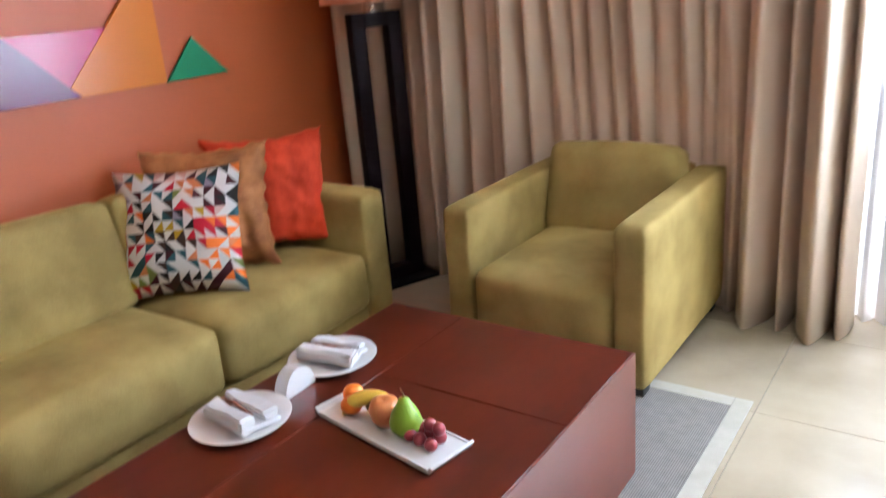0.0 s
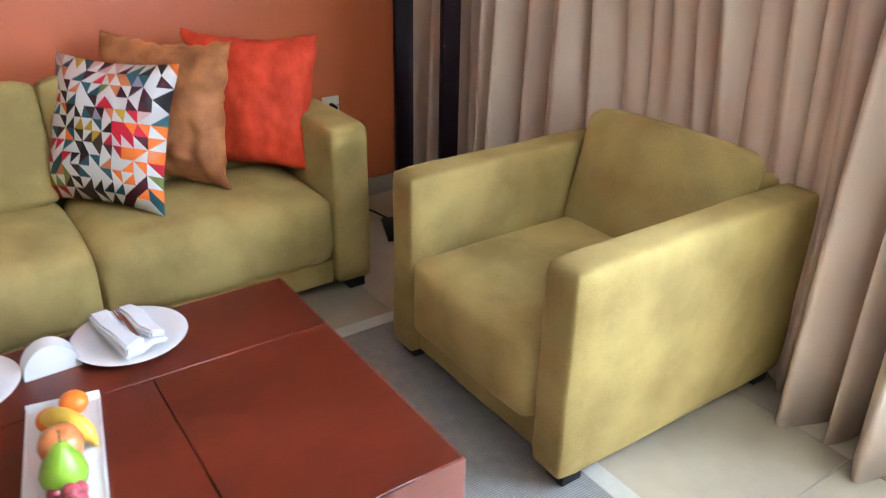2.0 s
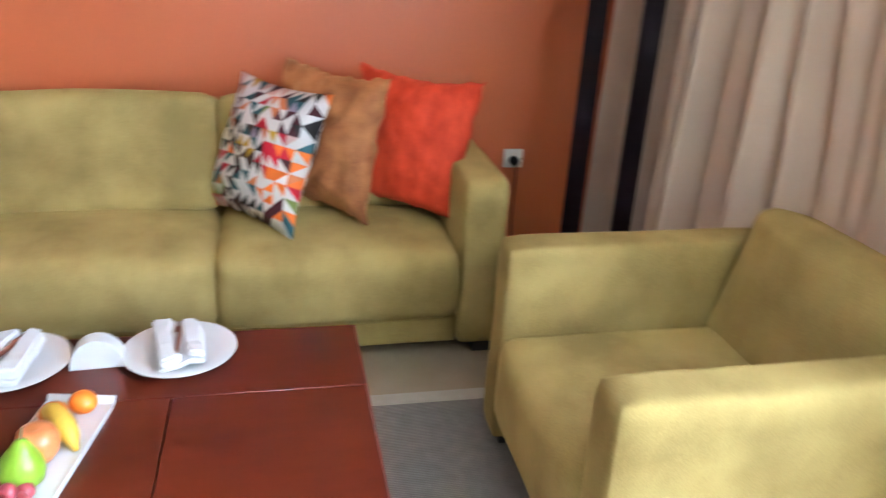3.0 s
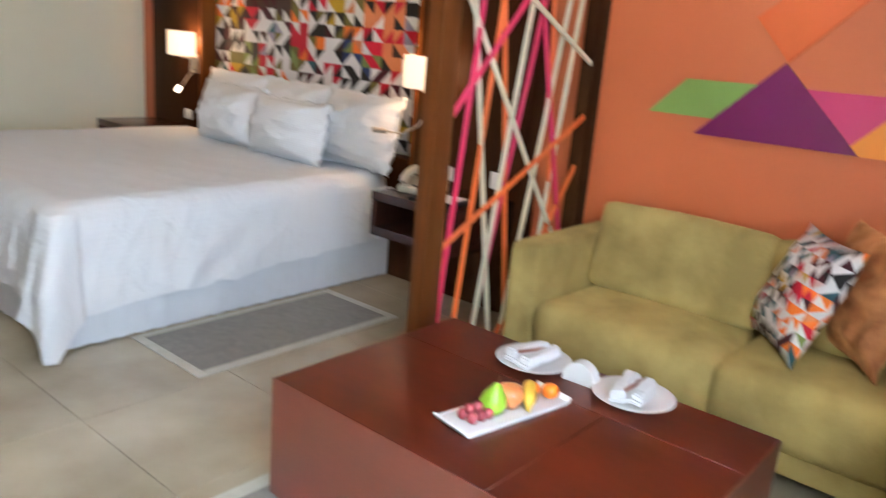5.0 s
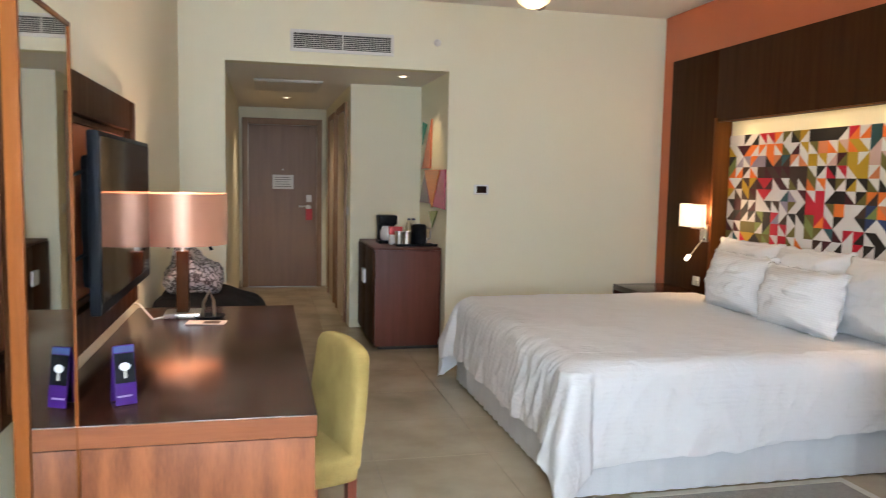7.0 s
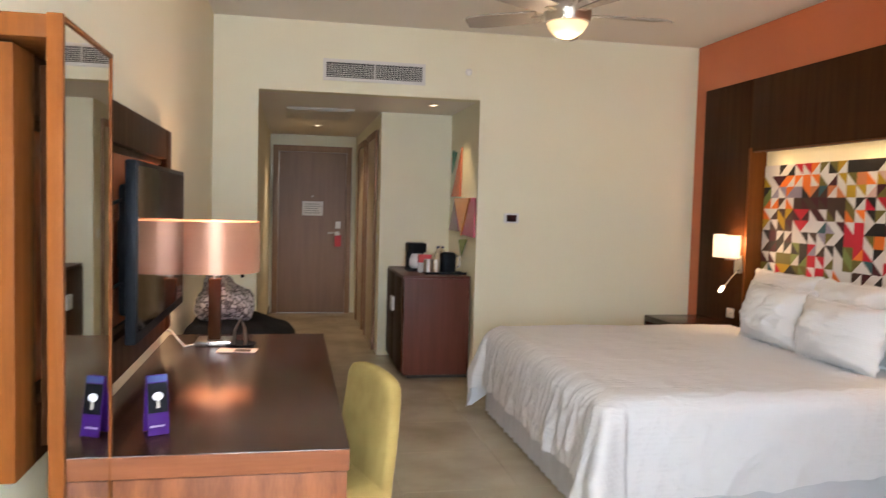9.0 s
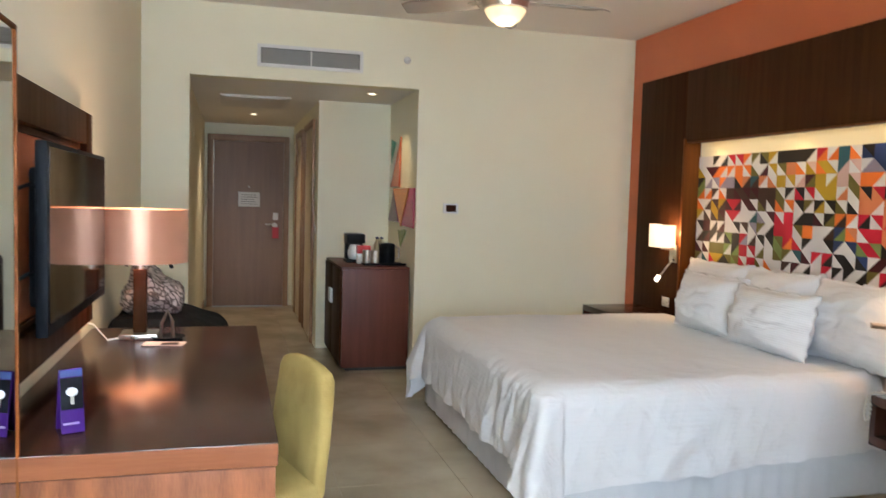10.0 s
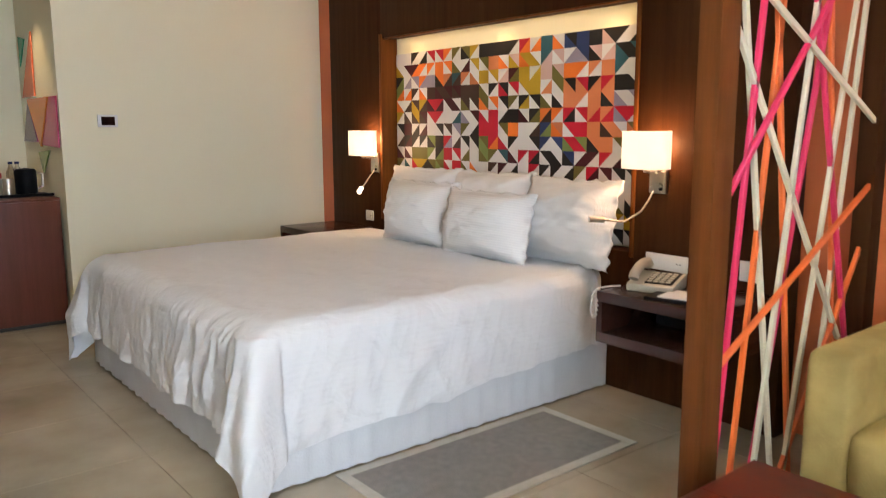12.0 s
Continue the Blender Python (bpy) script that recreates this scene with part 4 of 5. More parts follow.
def fruit(name, kind, u, v, profile, label, tilt=(0, 0, 0)):
    o = solid(name, lathe_bm(profile, 20), M_FRUIT[kind], label, "fruit", "fruit on the tray", smooth=180)
    c, s = math.cos(radians(-10)), math.sin(radians(-10))
    o.matrix_basis = pose(2.294 + u * c - v * s, -4.875 + u * s + v * c, tz + 0.0125, *tilt)
    return o


def ball(r, squash=1.0):
    return [(max(r * math.sin(math.pi * k / 12), 0.0004), r * squash * (1 - math.cos(math.pi * k / 12))) for k in range(13)]


fruit("mandarin", "orange", 0.155, -0.02, ball(0.026, 0.85), "small bright orange mandarin on the fruit tray")
fruit("mandarin", "orange", 0.115, 0.018, ball(0.026, 0.85), "small bright orange mandarin on the fruit tray")
fruit("kiwi", "kiwi", 0.070, -0.018, ball(0.025, 1.05), "brown fuzzy kiwi on the fruit tray")
fruit("apple", "apple", 0.015, 0.0, [(0.0005, 0.006), (0.02, 0.0), (0.033, 0.018), (0.037, 0.04), (0.030, 0.060), (0.012, 0.066), (0.0005, 0.060)], "red and yellow apple on the fruit tray")
pe = fruit("pear", "pear", -0.055, 0.0, [(0.0005, 0.003), (0.02, 0.0), (0.035, 0.016), (0.038, 0.032), (0.031, 0.054), (0.018, 0.074), (0.011, 0.086), (0.0005, 0.09)], "green pear standing on the fruit tray", (6, 4, 0))
part("stalk", tube_bm([(0, 0, 0.088), (0.003, 0, 0.1), (0.008, 0, 0.108)], 0.002, 6), M_FRUIT["kiwi"], pe)
bb = bmesh.new()
rings, m_ = [], 14
for i in range(m_ + 1):
    a = -1.15 + 2.3 * i / m_
    c = Vector((0.068 * math.sin(a), 0, 0.068 * math.cos(a) + 0.018))
    w = 0.019 * max(0.25, (1 - abs(2 * i / m_ - 1) ** 4))
    rings.append([bb.verts.new(c + Vector((w * math.cos(q) * math.sin(a), w * math.sin(q), w * math.cos(q) * math.cos(a)))) for q in [2 * math.pi * k / 10 for k in range(10)]])
for a, b in zip(rings, rings[1:]):
    for k in range(10):
        bb.faces.new((a[k], a[(k + 1) % 10], b[(k + 1) % 10], b[k]))
bb.faces.new(rings[0][::-1])
bb.faces.new(rings[-1])
bmesh.ops.translate(bb, verts=bb.verts[:], vec=(0, 0, -min(v.co.z for v in bb.verts)))
ba = solid("banana", bb, M_FRUIT["banana"], "ripe yellow banana arched over the fruit", "fruit", "fruit on the tray", smooth=180)
ba.matrix_basis = pose(2.372, -4.897, tz + 0.0125, 0, 0, 35)
rnd = random.Random(2)
for i in range(8):
    lay = i // 6
    u, v = -0.145 + 0.03 * (i % 3) - 0.005 * lay + 0.006 * rnd.random(), -0.022 + 0.034 * ((i % 6) // 3) + 0.008 * lay
    g = fruit("grape", "grape", u, v, ball(0.0148, 1.05), "dark red grape heaped at the tray's end")
    g.location.z += 0.026 * lay

# ---- bed ----
bed = thing("bed", "king-size bed with white sheets and a white skirt", "bed")
bx0, bx1, by0, by1, bz = 1.93, 3.79, -2.96, -0.93, 0.608
part("box_spring", box_bm(bx0 + 0.03, by0 + 0.03, 0.02, bx1, by1 - 0.03, 0.30, 0.02), M_SKIRT, bed)
part("mattress", soft_box(bx0 + 0.012, by0 + 0.012, 0.30, bx1, by1 - 0.012, bz - 0.006, 0.06), M_LINEN, bed, smooth=180)
sk = bmesh.new()
path = [(bx1, by0)] + [(bx1 - (bx1 - bx0) * i / 60, by0) for i in range(1, 60)] + [(bx0, by0)] + [(bx0, by0 + (by1 - by0) * i / 60) for i in range(1, 60)] + [(bx0, by1)] + [(bx0 + (bx1 - bx0) * i / 60, by1) for i in range(1, 61)]
cols = []
for i, (x, y) in enumerate(path):
    nx, ny = (0, -1) if i < 60 else (-1, 0) if i < 120 else (0, 1)
    if i in (60, 120):
        nx, ny = (-0.7, -0.7) if i == 60 else (-0.7, 0.7)
    w = 0.010 * noise.noise(Vector((i * 0.45, 0, 3))) + 0.005 * math.sin(i * 2.1)
    cols.append([sk.verts.new((x + nx * (0.004 + w * k), y + ny * (0.004 + w * k), 0.31 - 0.30 * k)) for k in (0, 0.35, 0.7, 1)])
for a, b in zip(cols, cols[1:]):
    for k in range(3):
        sk.faces.new((a[k], a[k + 1], b[k + 1], b[k]))
part("bed_skirt", sk, M_SKIRT, bed, "white pleated bed skirt", smooth=180)


def ridge(x, y, z, sharp=3):
    """Noise folded into narrow crests, 0 to 1."""
    return (1 - min(1, abs(noise.noise(Vector((x, y, z)))) * 2.2)) ** sharp


def coverlet():
    """A sheet over the mattress; past each edge it rolls over and hangs in creased folds, the corners in deeper ones."""
    bm = bmesh.new()
    over_s, over_f, r = 0.352, 0.385, 0.10
    k = 0.085
    ix0, iy0, iy1 = bx0 + k, by0 + k, by1 - k
    xs = np.linspace(bx0 - over_f, 3.70, 230)
    ys = np.linspace(by0 - over_s, by1 + over_s, 280)
    grid = []
    for x in xs:
        row = []
        for y in ys:
            dx, dy = max(0, ix0 - x), max(0, iy0 - y, y - iy1)
            sy = -1 if y < iy0 else 1
            cx, cy = max(x, ix0), min(max(y, iy0), iy1)
            dy *= 1 + 0.20 * max(0, 1 - (cx - ix0) / 1.5)
            d = math.hypot(dx, dy)
            edge = max(0, 1 - min(cx - ix0, cy - iy0, iy1 - cy) / 0.30)
            ripple = 0.006 * noise.noise(Vector((x * 2.5, y * 2.5, 1))) + 0.003 * noise.noise(Vector((x * 8, y * 6, 4))) + 0.002 * ridge(x * 2.2 + y, y * 1.3 - x, 8) + 0.003 * edge * ridge(x * 4 + y * 3, y * 4 - x * 2, 2)
            if d == 0:
                p = Vector((cx, cy, bz + 0.004 + ripple))
            else:
                ux, uy = -dx / d, sy * dy / d
                arc = r * math.pi / 2
                if d < arc:
                    a = d / r
                    out, drop = r * math.sin(a), r * (1 - math.cos(a))
                else:
                    out, drop = r, r + (d - arc)
                hang = min(1, max(0, d - 0.05) / 0.33)
                s = cx + cy
                corner, foot = 2 * abs(ux * uy), abs(ux)
                near = math.exp(-((cx - ix0) ** 2 + (cy - iy0) ** 2) / 0.16)
                slant = s + drop * (0.35 - 0.7 * foot)
                crest = ridge(slant * 4.1, drop * 2.5, 11, 3) * (0.004 + 0.016 * near + 0.004 * foot) * (0.6 + noise.noise(Vector((s * 1.9, drop, 9)))) + ridge(slant * 12, drop * 2.2, 3, 5) * (0.0025 + 0.014 * near * foot + 0.002 * foot)
                w = 0.020 * noise.noise(Vector((s * 4.2, drop * 1.3, 7))) + (0.008 + 0.010 * foot) * noise.noise(Vector((s * 12, drop * 1.6, 2))) + 0.012 * noise.noise(Vector((s * 5 + drop * 6, drop * 2, 3))) + 0.030 * corner * math.sin(9 * math.atan2(dy, dx + 1e-6)) + 0.004 * ridge(s * 7 + drop * 9, drop * 7, 6, 4)
                out += hang * (0.010 + w + 0.025 * foot + 0.13 * corner) + min(1, d / 0.10) * crest
                p = Vector((cx + ux * out, cy + uy * out, bz + 0.004 + ripple * (1 - hang) - drop * (1 + 0.03 * corner)))
                p.z = max(p.z, 0.012) + hang * (0.016 * noise.noise(Vector((s * 3, 2, 2))) + 0.014 * noise.noise(Vector((s * 11, 5, 2))))
                p.z = max(p.z, 0.010)
            row.append(bm.verts.new(p))
        grid.append(row)
    for a, b in zip(grid, grid[1:]):
        for k in range(len(a) - 1):
            bm.faces.new((a[k], a[k + 1], b[k + 1], b[k]))
    return bm


part("coverlet", coverlet(), M_LINEN, bed, "white cotton top sheet hanging over the edges", smooth=180)


M_STRIPE, n_, l_, p_ = nodes_of("white_satin_stripe_cotton")
tc, wv, rp, bp = (n_.new(k) for k in ("ShaderNodeTexCoord", "ShaderNodeTexWave", "ShaderNodeValToRGB", "ShaderNodeBump"))
wv.bands_direction, wv.inputs["Scale"].default_value, wv.inputs["Distortion"].default_value = 'Z', 26, 0.8
rp.color_ramp.elements[0].color, rp.color_ramp.elements[1].color = (0.79, 0.80, 0.83, 1), (0.83, 0.84, 0.865, 1)
l_.new(tc.outputs["Object"], wv.inputs[0])
l_.new(wv.outputs[1], rp.inputs[0])
l_.new(rp.outputs[0], p_.inputs["Base Color"])
l_.new(wv.outputs[1], bp.inputs["Height"])
bp.inputs["Strength"].default_value, bp.inputs["Distance"].default_value = 0.25, 0.003
l_.new(bp.outputs[0], p_.inputs["Normal"])
p_.inputs["Roughness"].default_value = 0.7


def pillow(x, y, z, w, h, t, lean, rz, seed, label, material=None):
    o = solid("pillow", cushion_bm(w * 1.06, h * 1.06, t * 1.12, 40, 0.05, 0.009, seed, 2.5, None, 0.015, 0.0, 0.09), material or M_LINEN, label, "pillow", "bed pillows", smooth=180)
    o.matrix_basis = pose(x, y, z, lean, 0, rz - 90)
    return o


pillow(3.70, -1.52, 0.604, 0.66, 0.42, 0.25, -12, 0, 21, "white pillow propped against the headboard")
pillow(3.70, -2.13, 0.604, 0.64, 0.42, 0.25, -12, 0, 22, "white pillow propped against the headboard")
pillow(3.66, -2.755, 0.604, 0.60, 0.415, 0.25, -13, -3, 23, "large white pillow propped against the headboard")
pillow(3.50, -1.77, 0.604, 0.60, 0.36, 0.25, -12, 1, 24, "white striped pillow leaning in front", M_STRIPE)
pillow(3.465, -2.385, 0.604, 0.63, 0.34, 0.25, -12, 0, 25, "white striped pillow leaning in front", M_STRIPE)

# ---- desk side ----
PX = 0.05
pn = thing("wall_panel", "dark walnut framed wall panel with terracotta inset behind the television", "wall panel")
py0, py1, pz0, pz1 = -4.335, -2.32, 0.83, 1.718
part("inset", box_bm(0.002, py0 + 0.10, pz0 + 0.10, 0.014, py1 - 0.10, pz1 - 0.10), M_TERRA, pn, "terracotta painted inset")
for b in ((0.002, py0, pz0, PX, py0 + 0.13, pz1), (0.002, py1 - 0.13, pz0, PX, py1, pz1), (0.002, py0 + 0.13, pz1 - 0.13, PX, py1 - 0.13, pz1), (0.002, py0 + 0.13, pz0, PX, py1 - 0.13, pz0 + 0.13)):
    # window-side board takes lighter M_POST, daylight painted into its colour; the rest stay walnut
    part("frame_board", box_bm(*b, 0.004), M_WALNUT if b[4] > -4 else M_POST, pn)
for b in ((0.014, py0 + 0.13, pz1 - 0.155, 0.026, py1 - 0.13, pz1 - 0.132), (0.014, py0 + 0.13, pz0 + 0.132, 0.026, py1 - 0.13, pz0 + 0.155)):
    part("moulding", box_bm(*b, 0.003), M_WALNUT, pn)
mi = thing("wall_mirror", "tall mirror in a slim wooden frame beside the desk", "mirror")
mx, my0, my1, mz0, mz1 = 0.148, -4.375, -3.94, 0.12, 1.772
part("frame_back", box_bm(PX + 0.001, my0 + 0.20, 0.86, 0.122, my1 - 0.03, 1.70), M_WALNUT, mi)
part("top_rail", box_bm(0.002, my0 + 0.012, 1.725, 0.1215, my1 - 0.012, 1.771, 0.003), M_POST, mi)
part("glass", box_bm(0.124, my0 + 0.012, mz0 + 0.012, mx - 0.002, my1 - 0.012, mz1 - 0.012), M_MIRROR, mi, "silvered mirror glass")
for b in ((0.122, my0, mz0, mx + 0.004, my0 + 0.018, mz1), (0.122, my1 - 0.012, mz0, mx + 0.002, my1, mz1), (0.122, my0 + 0.018, mz1 - 0.012, mx + 0.002, my1 - 0.012, mz1), (0.122, my0 + 0.018, mz0, mx + 0.002, my1 - 0.012, mz0 + 0.012)):
    part("frame_bar", box_bm(*b, 0.002), M_POST, mi)

tv = thing("television", "black flat-screen television on a wall arm, off", "television")
ty, tyb = -3.645, -2.66
part("bezel", box_bm(0.118, ty, 0.985, 0.150, tyb, 1.528, 0.006), M_BLACK, tv)
part("screen", box_bm(0.1495, ty + 0.018, 1.02, 0.152, tyb - 0.018, 1.512), M_SCREEN, tv, "glossy dark screen")
part("back_shell", box_bm(0.072, ty + 0.12, 1.05, 0.120, tyb - 0.12, 1.46, 0.02), M_BLACK, tv)
part("wall_arm", box_bm(0.012, -3.25, 1.18, 0.075, -3.05, 1.34, 0.004), M_BLACK, tv)
for z in (1.40, 1.15):
    part("cable", tube_bm([(0.02, -3.72, z), (0.05, -3.68, z - 0.02), (0.09, -3.55, z + 0.01)], 0.006, 8), M_BLACK, tv)

dk = thing("desk", "dark walnut desk with a thick top and panel ends", "desk")
dx1, dy0, dy1, dz = 0.757, -3.95, -2.11, 0.755
part("top", box_bm(0.014, dy0, dz - 0.062, dx1, dy1, dz, 0.003), M_WALNUT_H, dk)
M_DESKEND = mat("walnut_grained_veneer", (0.215, 0.068, 0.024), (0.105, 0.031, 0.011), 2.2, 0.40, 0.0, 30, stretch=(10, 10, 1.3), spec=0.2, detail=8, band=(0.45, 0.85))
# desk top's near edge: window light painted in as a lighter walnut
M_DESKBAND = mat("walnut_edge_window_lit", (0.20, 0.064, 0.026), (0.13, 0.040, 0.016), 3, 0.42, 0.0, 30, stretch=(0.6, 9, 14), spec=0.15)
part("end_panel", box_bm(0.014, dy0 + 0.008, 0.0, dx1 - 0.006, dy0 + 0.045, dz - 0.066, 0.002), M_DESKEND, dk)
part("end_panel", box_bm(0.014, dy1 - 0.045, 0.0, dx1 - 0.006, dy1 - 0.008, dz - 0.066, 0.002), M_DESKEND, dk)
part("edge_band", box_bm(0.016, dy0 - 0.002, dz - 0.060, dx1 - 0.002, dy0 + 0.001, dz - 0.003), M_DESKBAND, dk, "walnut edge band, lighter for the window light on it")
part("modesty_panel", box_bm(0.014, dy0 + 0.046, 0.25, 0.034, dy1 - 0.046, dz - 0.066), M_WALNUT, dk)

lp = thing("table_lamp", "table lamp with wooden stem and copper satin drum shade", "table lamp", (0.25, -2.36, dz))
part("base", box_bm(-0.078, -0.078, 0.001, 0.078, 0.078, 0.022, 0.003), M_CHROME, lp)
part("stem", box_bm(-0.027, -0.027, 0.022, 0.027, 0.027, 0.30, 0.003), M_WALNUT, lp)
part("neck", tube_bm([(0, 0, 0.30), (0, 0, 0.37)], 0.012), M_CHROME, lp)
sb = bmesh.new()
n = 48
for rr, flip in ((0.200, 0), (0.196, 1)):
    a = [sb.verts.new((rr * math.cos(2 * math.pi * i / n), rr * math.sin(2 * math.pi * i / n), 0.335)) for i in range(n)]
    b = [sb.verts.new((rr * math.cos(2 * math.pi * i / n), rr * math.sin(2 * math.pi * i / n), 0.565)) for i in range(n)]
    for i in range(n):
        sb.faces.new((a[i], a[(i + 1) % n], b[(i + 1) % n], b[i]))
part("shade", sb, M_COPPER, lp, "copper satin drum shade")
cord = part("lamp_cord", tube_bm([(0.18, -2.40, dz + 0.006), (0.13, -2.45, dz + 0.004), (0.09, -2.36, dz + 0.02), (0.05, -2.30, dz + 0.05), (0.02, -2.25, dz + 0.045)], 0.004, 8), M_WHITEP, lp, "white lamp cord")
cord.matrix_parent_inverse = lp.matrix_basis.inverted()
cd = thing("leaflet", "folded paper card beside the lamp on the desk", "leaflet", (0.365, -2.55, dz), -8)
part("sheet", box_bm(-0.085, -0.045, 0.001, 0.085, 0.045, 0.004, 0.001), mat("pale_pink_paper", (0.70, 0.52, 0.47), None, 8, 0.6), cd)
part("picture", box_bm(-0.01, -0.032, 0.0042, 0.06, 0.02, 0.0052), M_ART["brown"], cd, "dark printed picture")
ash = thing("desk_tray", "dark oval tray with a curved silver stand", "desk tray", (0.37, -2.42, dz))
part("dish", lathe_bm([(0.001, 0.001), (0.06, 0.001), (0.072, 0.012), (0.068, 0.013), (0.055, 0.005), (0.001, 0.005)], 28), M_BLACK, ash)
part("loop", tube_bm([(-0.03, 0, 0.005), (-0.025, 0, 0.07), (0.0, 0, 0.125), (0.018, 0, 0.08), (0.022, 0, 0.005)], 0.007, 8), M_CHROME, ash, "curved silver stand")
pcd = thing("tent_card", "purple folded promotional card standing on the desk", "tent card", (0.225, -3.75, dz), 24)
pcd.scale = (0.80, 0.80, 0.88)
M_PURPLE = mat("purple_print", (0.040, 0.008, 0.105), (0.030, 0.006, 0.085), 8, 0.5, spec=0.1)
for s in (-1, 1):
    leaf = part("leaf", moved(box_bm(-0.036, -0.002, 0.0, 0.036, 0.002, 0.19, 0.0005), pose(0, s * 0.036, 0.002, s * 10, 0, 0)), M_PURPLE, pcd)
part("dark_picture", moved(box_bm(-0.034, -0.0036, 0.07, 0.034, -0.0024, 0.165), pose(0, -0.036, 0.002, -10, 0, 0)), M_BLACK, pcd, "black printed picture field")
part("stem_shape", moved(box_bm(-0.005, -0.0042, 0.085, 0.006, -0.0036, 0.118), pose(0, -0.036, 0.002, -10, 0, 0)), M_RUGEDGE, pcd, "pale printed stem shape")
part("flower_shape", moved(moved(lathe_bm([(0.019, -0.0005), (0.019, 0.0006)], 9), Matrix.Diagonal((1, 0.72, 1, 1))), pose(0, -0.036, 0.002, -10, 0, 0) @ pose(0, -0.0042, 0.122, 90, 0, 0)), M_CERAMIC, pcd, "white printed flower shape")
part("top_band", moved(box_bm(-0.034, -0.0036, 0.168, 0.034, -0.0024, 0.188), pose(0, -0.036, 0.002, -10, 0, 0)), M_ART["navy"], pcd, "dark blue printed band")
for k in range(1):
    part("text_bar", moved(box_bm(-0.030, -0.0036, 0.025 + 0.016 * k, 0.02 + 0.008 * k, -0.0024, 0.031 + 0.016 * k), pose(0, -0.036, 0.002, -10, 0, 0)), M_ART["lilac"], pcd, "pale text bar")

# chair at the desk
ch = thing("desk_chair", "olive green velour upholstered dining chair at the desk", "chair", (0.85, -3.29, 0), 17)
bk = moved(soft_box(-0.03, -0.21, 0.0, 0.03, 0.21, 0.435, 0.025, 0.006), pose(0.005, 0, 0.40, 0, 5, 0))
for v in bk.verts:
    # rounded shoulders
    k = max(0, (v.co.z - 0.62) / 0.21)
    v.co.y *= 1 - 0.13 * k ** 2
    v.co.z -= 0.035 * k * abs(v.co.y / 0.2) ** 3
part("backrest", bk, M_OLIVE, ch, smooth=180)
part("seat", soft_box(-0.47, -0.215, 0.36, 0.02, 0.215, 0.47, 0.03, 0.012), M_OLIVE, ch, smooth=180)
for x, y in ((-0.43, -0.18), (-0.43, 0.18), (0.0, -0.18), (0.0, 0.18)):
    part("leg", moved(lathe_bm([(0.016, 0), (0.024, 0.37)], 4), pose(x, y, 0, 0, 0, 45)), mat("red_brown_leg_wood", (0.14, 0.03, 0.015), None, 6, 0.35), ch, "red-brown tapered wooden leg")

# luggage beyond the desk
bn = thing("luggage_bench", "low dark walnut luggage bench against the wall", "bench")
part("top", box_bm(0.014, -2.05, 0.44, 0.62, -1.15, 0.49, 0.004), M_WALNUT_H, bn)
for y in (-2.02, -1.21):
    part("side", box_bm(0.014, y, 0, 0.60, y + 0.03, 0.44, 0.002), M_WALNUT, bn)
slump = soft_box(0.05, -1.95, 0.49, 0.62, -1.25, 0.765, 0.06, 0.01, 16)
for v in slump.verts:
    # sagging towards its open side
    k = max(0, (v.co.z - 0.52) / 0.25)
    v.co.z -= 0.10 * k * max(0, (v.co.x - 0.30) / 0.32) ** 1.5
    v.co += 0.014 * k * noise.noise_vector(v.co * 9)
sl = solid("black_suitcase", slump, mat("black_nylon", (0.006, 0.006, 0.007), (0.010, 0.010, 0.011), 30, 0.7, 0.4, 300, spec=0.06), "soft black travel bag on the luggage bench", "suitcase", smooth=180)
part("grip", tube_bm([(0.40, -1.95, 0.63), (0.43, -1.985, 0.63), (0.50, -1.985, 0.63), (0.53, -1.95, 0.63)], 0.010, 8), M_BLACK, sl)
part("zip", box_bm(0.13, -1.966, 0.64, 0.40, -1.955, 0.646), M_CHROME, sl)
sv = soft_box(0.06, -1.82, 0.772, 0.43, -1.42, 1.01, 0.09, 0.02, 20)
for v in sv.verts:
    k = (v.co.z - 0.772) / 0.24
    v.co.x -= 0.17 * k * (v.co.x - 0.19) / 0.2
    v.co += (0.048 * noise.noise_vector(v.co * 9) + 0.012 * noise.noise_vector(v.co * 35)) * min(1, k * 3)
M_SNAKE, n_, l_, p_ = nodes_of("grey_patterned_satin")
vo, rp = n_.new("ShaderNodeTexVoronoi"), n_.new("ShaderNodeValToRGB")
vo.feature = 'DISTANCE_TO_EDGE'
vo.inputs["Scale"].default_value = 26
rp.color_ramp.elements[0].color, rp.color_ramp.elements[1].color = (0.06, 0.045, 0.05, 1), (0.56, 0.52, 0.54, 1)
rp.color_ramp.elements[0].position, rp.color_ramp.elements[1].position = 0.04, 0.16
tc, warp, wadd = n_.new("ShaderNodeTexCoord"), n_.new("ShaderNodeTexNoise"), n_.new("ShaderNodeVectorMath")
warp.inputs["Scale"].default_value, warp.inputs["Detail"].default_value = 22, 3
wadd.operation = 'MULTIPLY_ADD'
wadd.inputs[1].default_value = (0.09, 0.09, 0.09)
l_.new(tc.outputs["Object"], warp.inputs[0])
l_.new(warp.outputs["Color"], wadd.inputs[0])
l_.new(tc.outputs["Object"], wadd.inputs[2])
l_.new(wadd.outputs[0], vo.inputs["Vector"])
l_.new(vo.outputs["Distance"], rp.inputs[0])
l_.new(rp.outputs[0], p_.inputs["Base Color"])
p_.inputs["Roughness"].default_value = 0.35
p_.inputs["Metallic"].default_value = 0.3
hb = solid("handbag", sv, M_SNAKE, "silver-grey snakeskin-patterned bag on the suitcase", "bag", smooth=180)
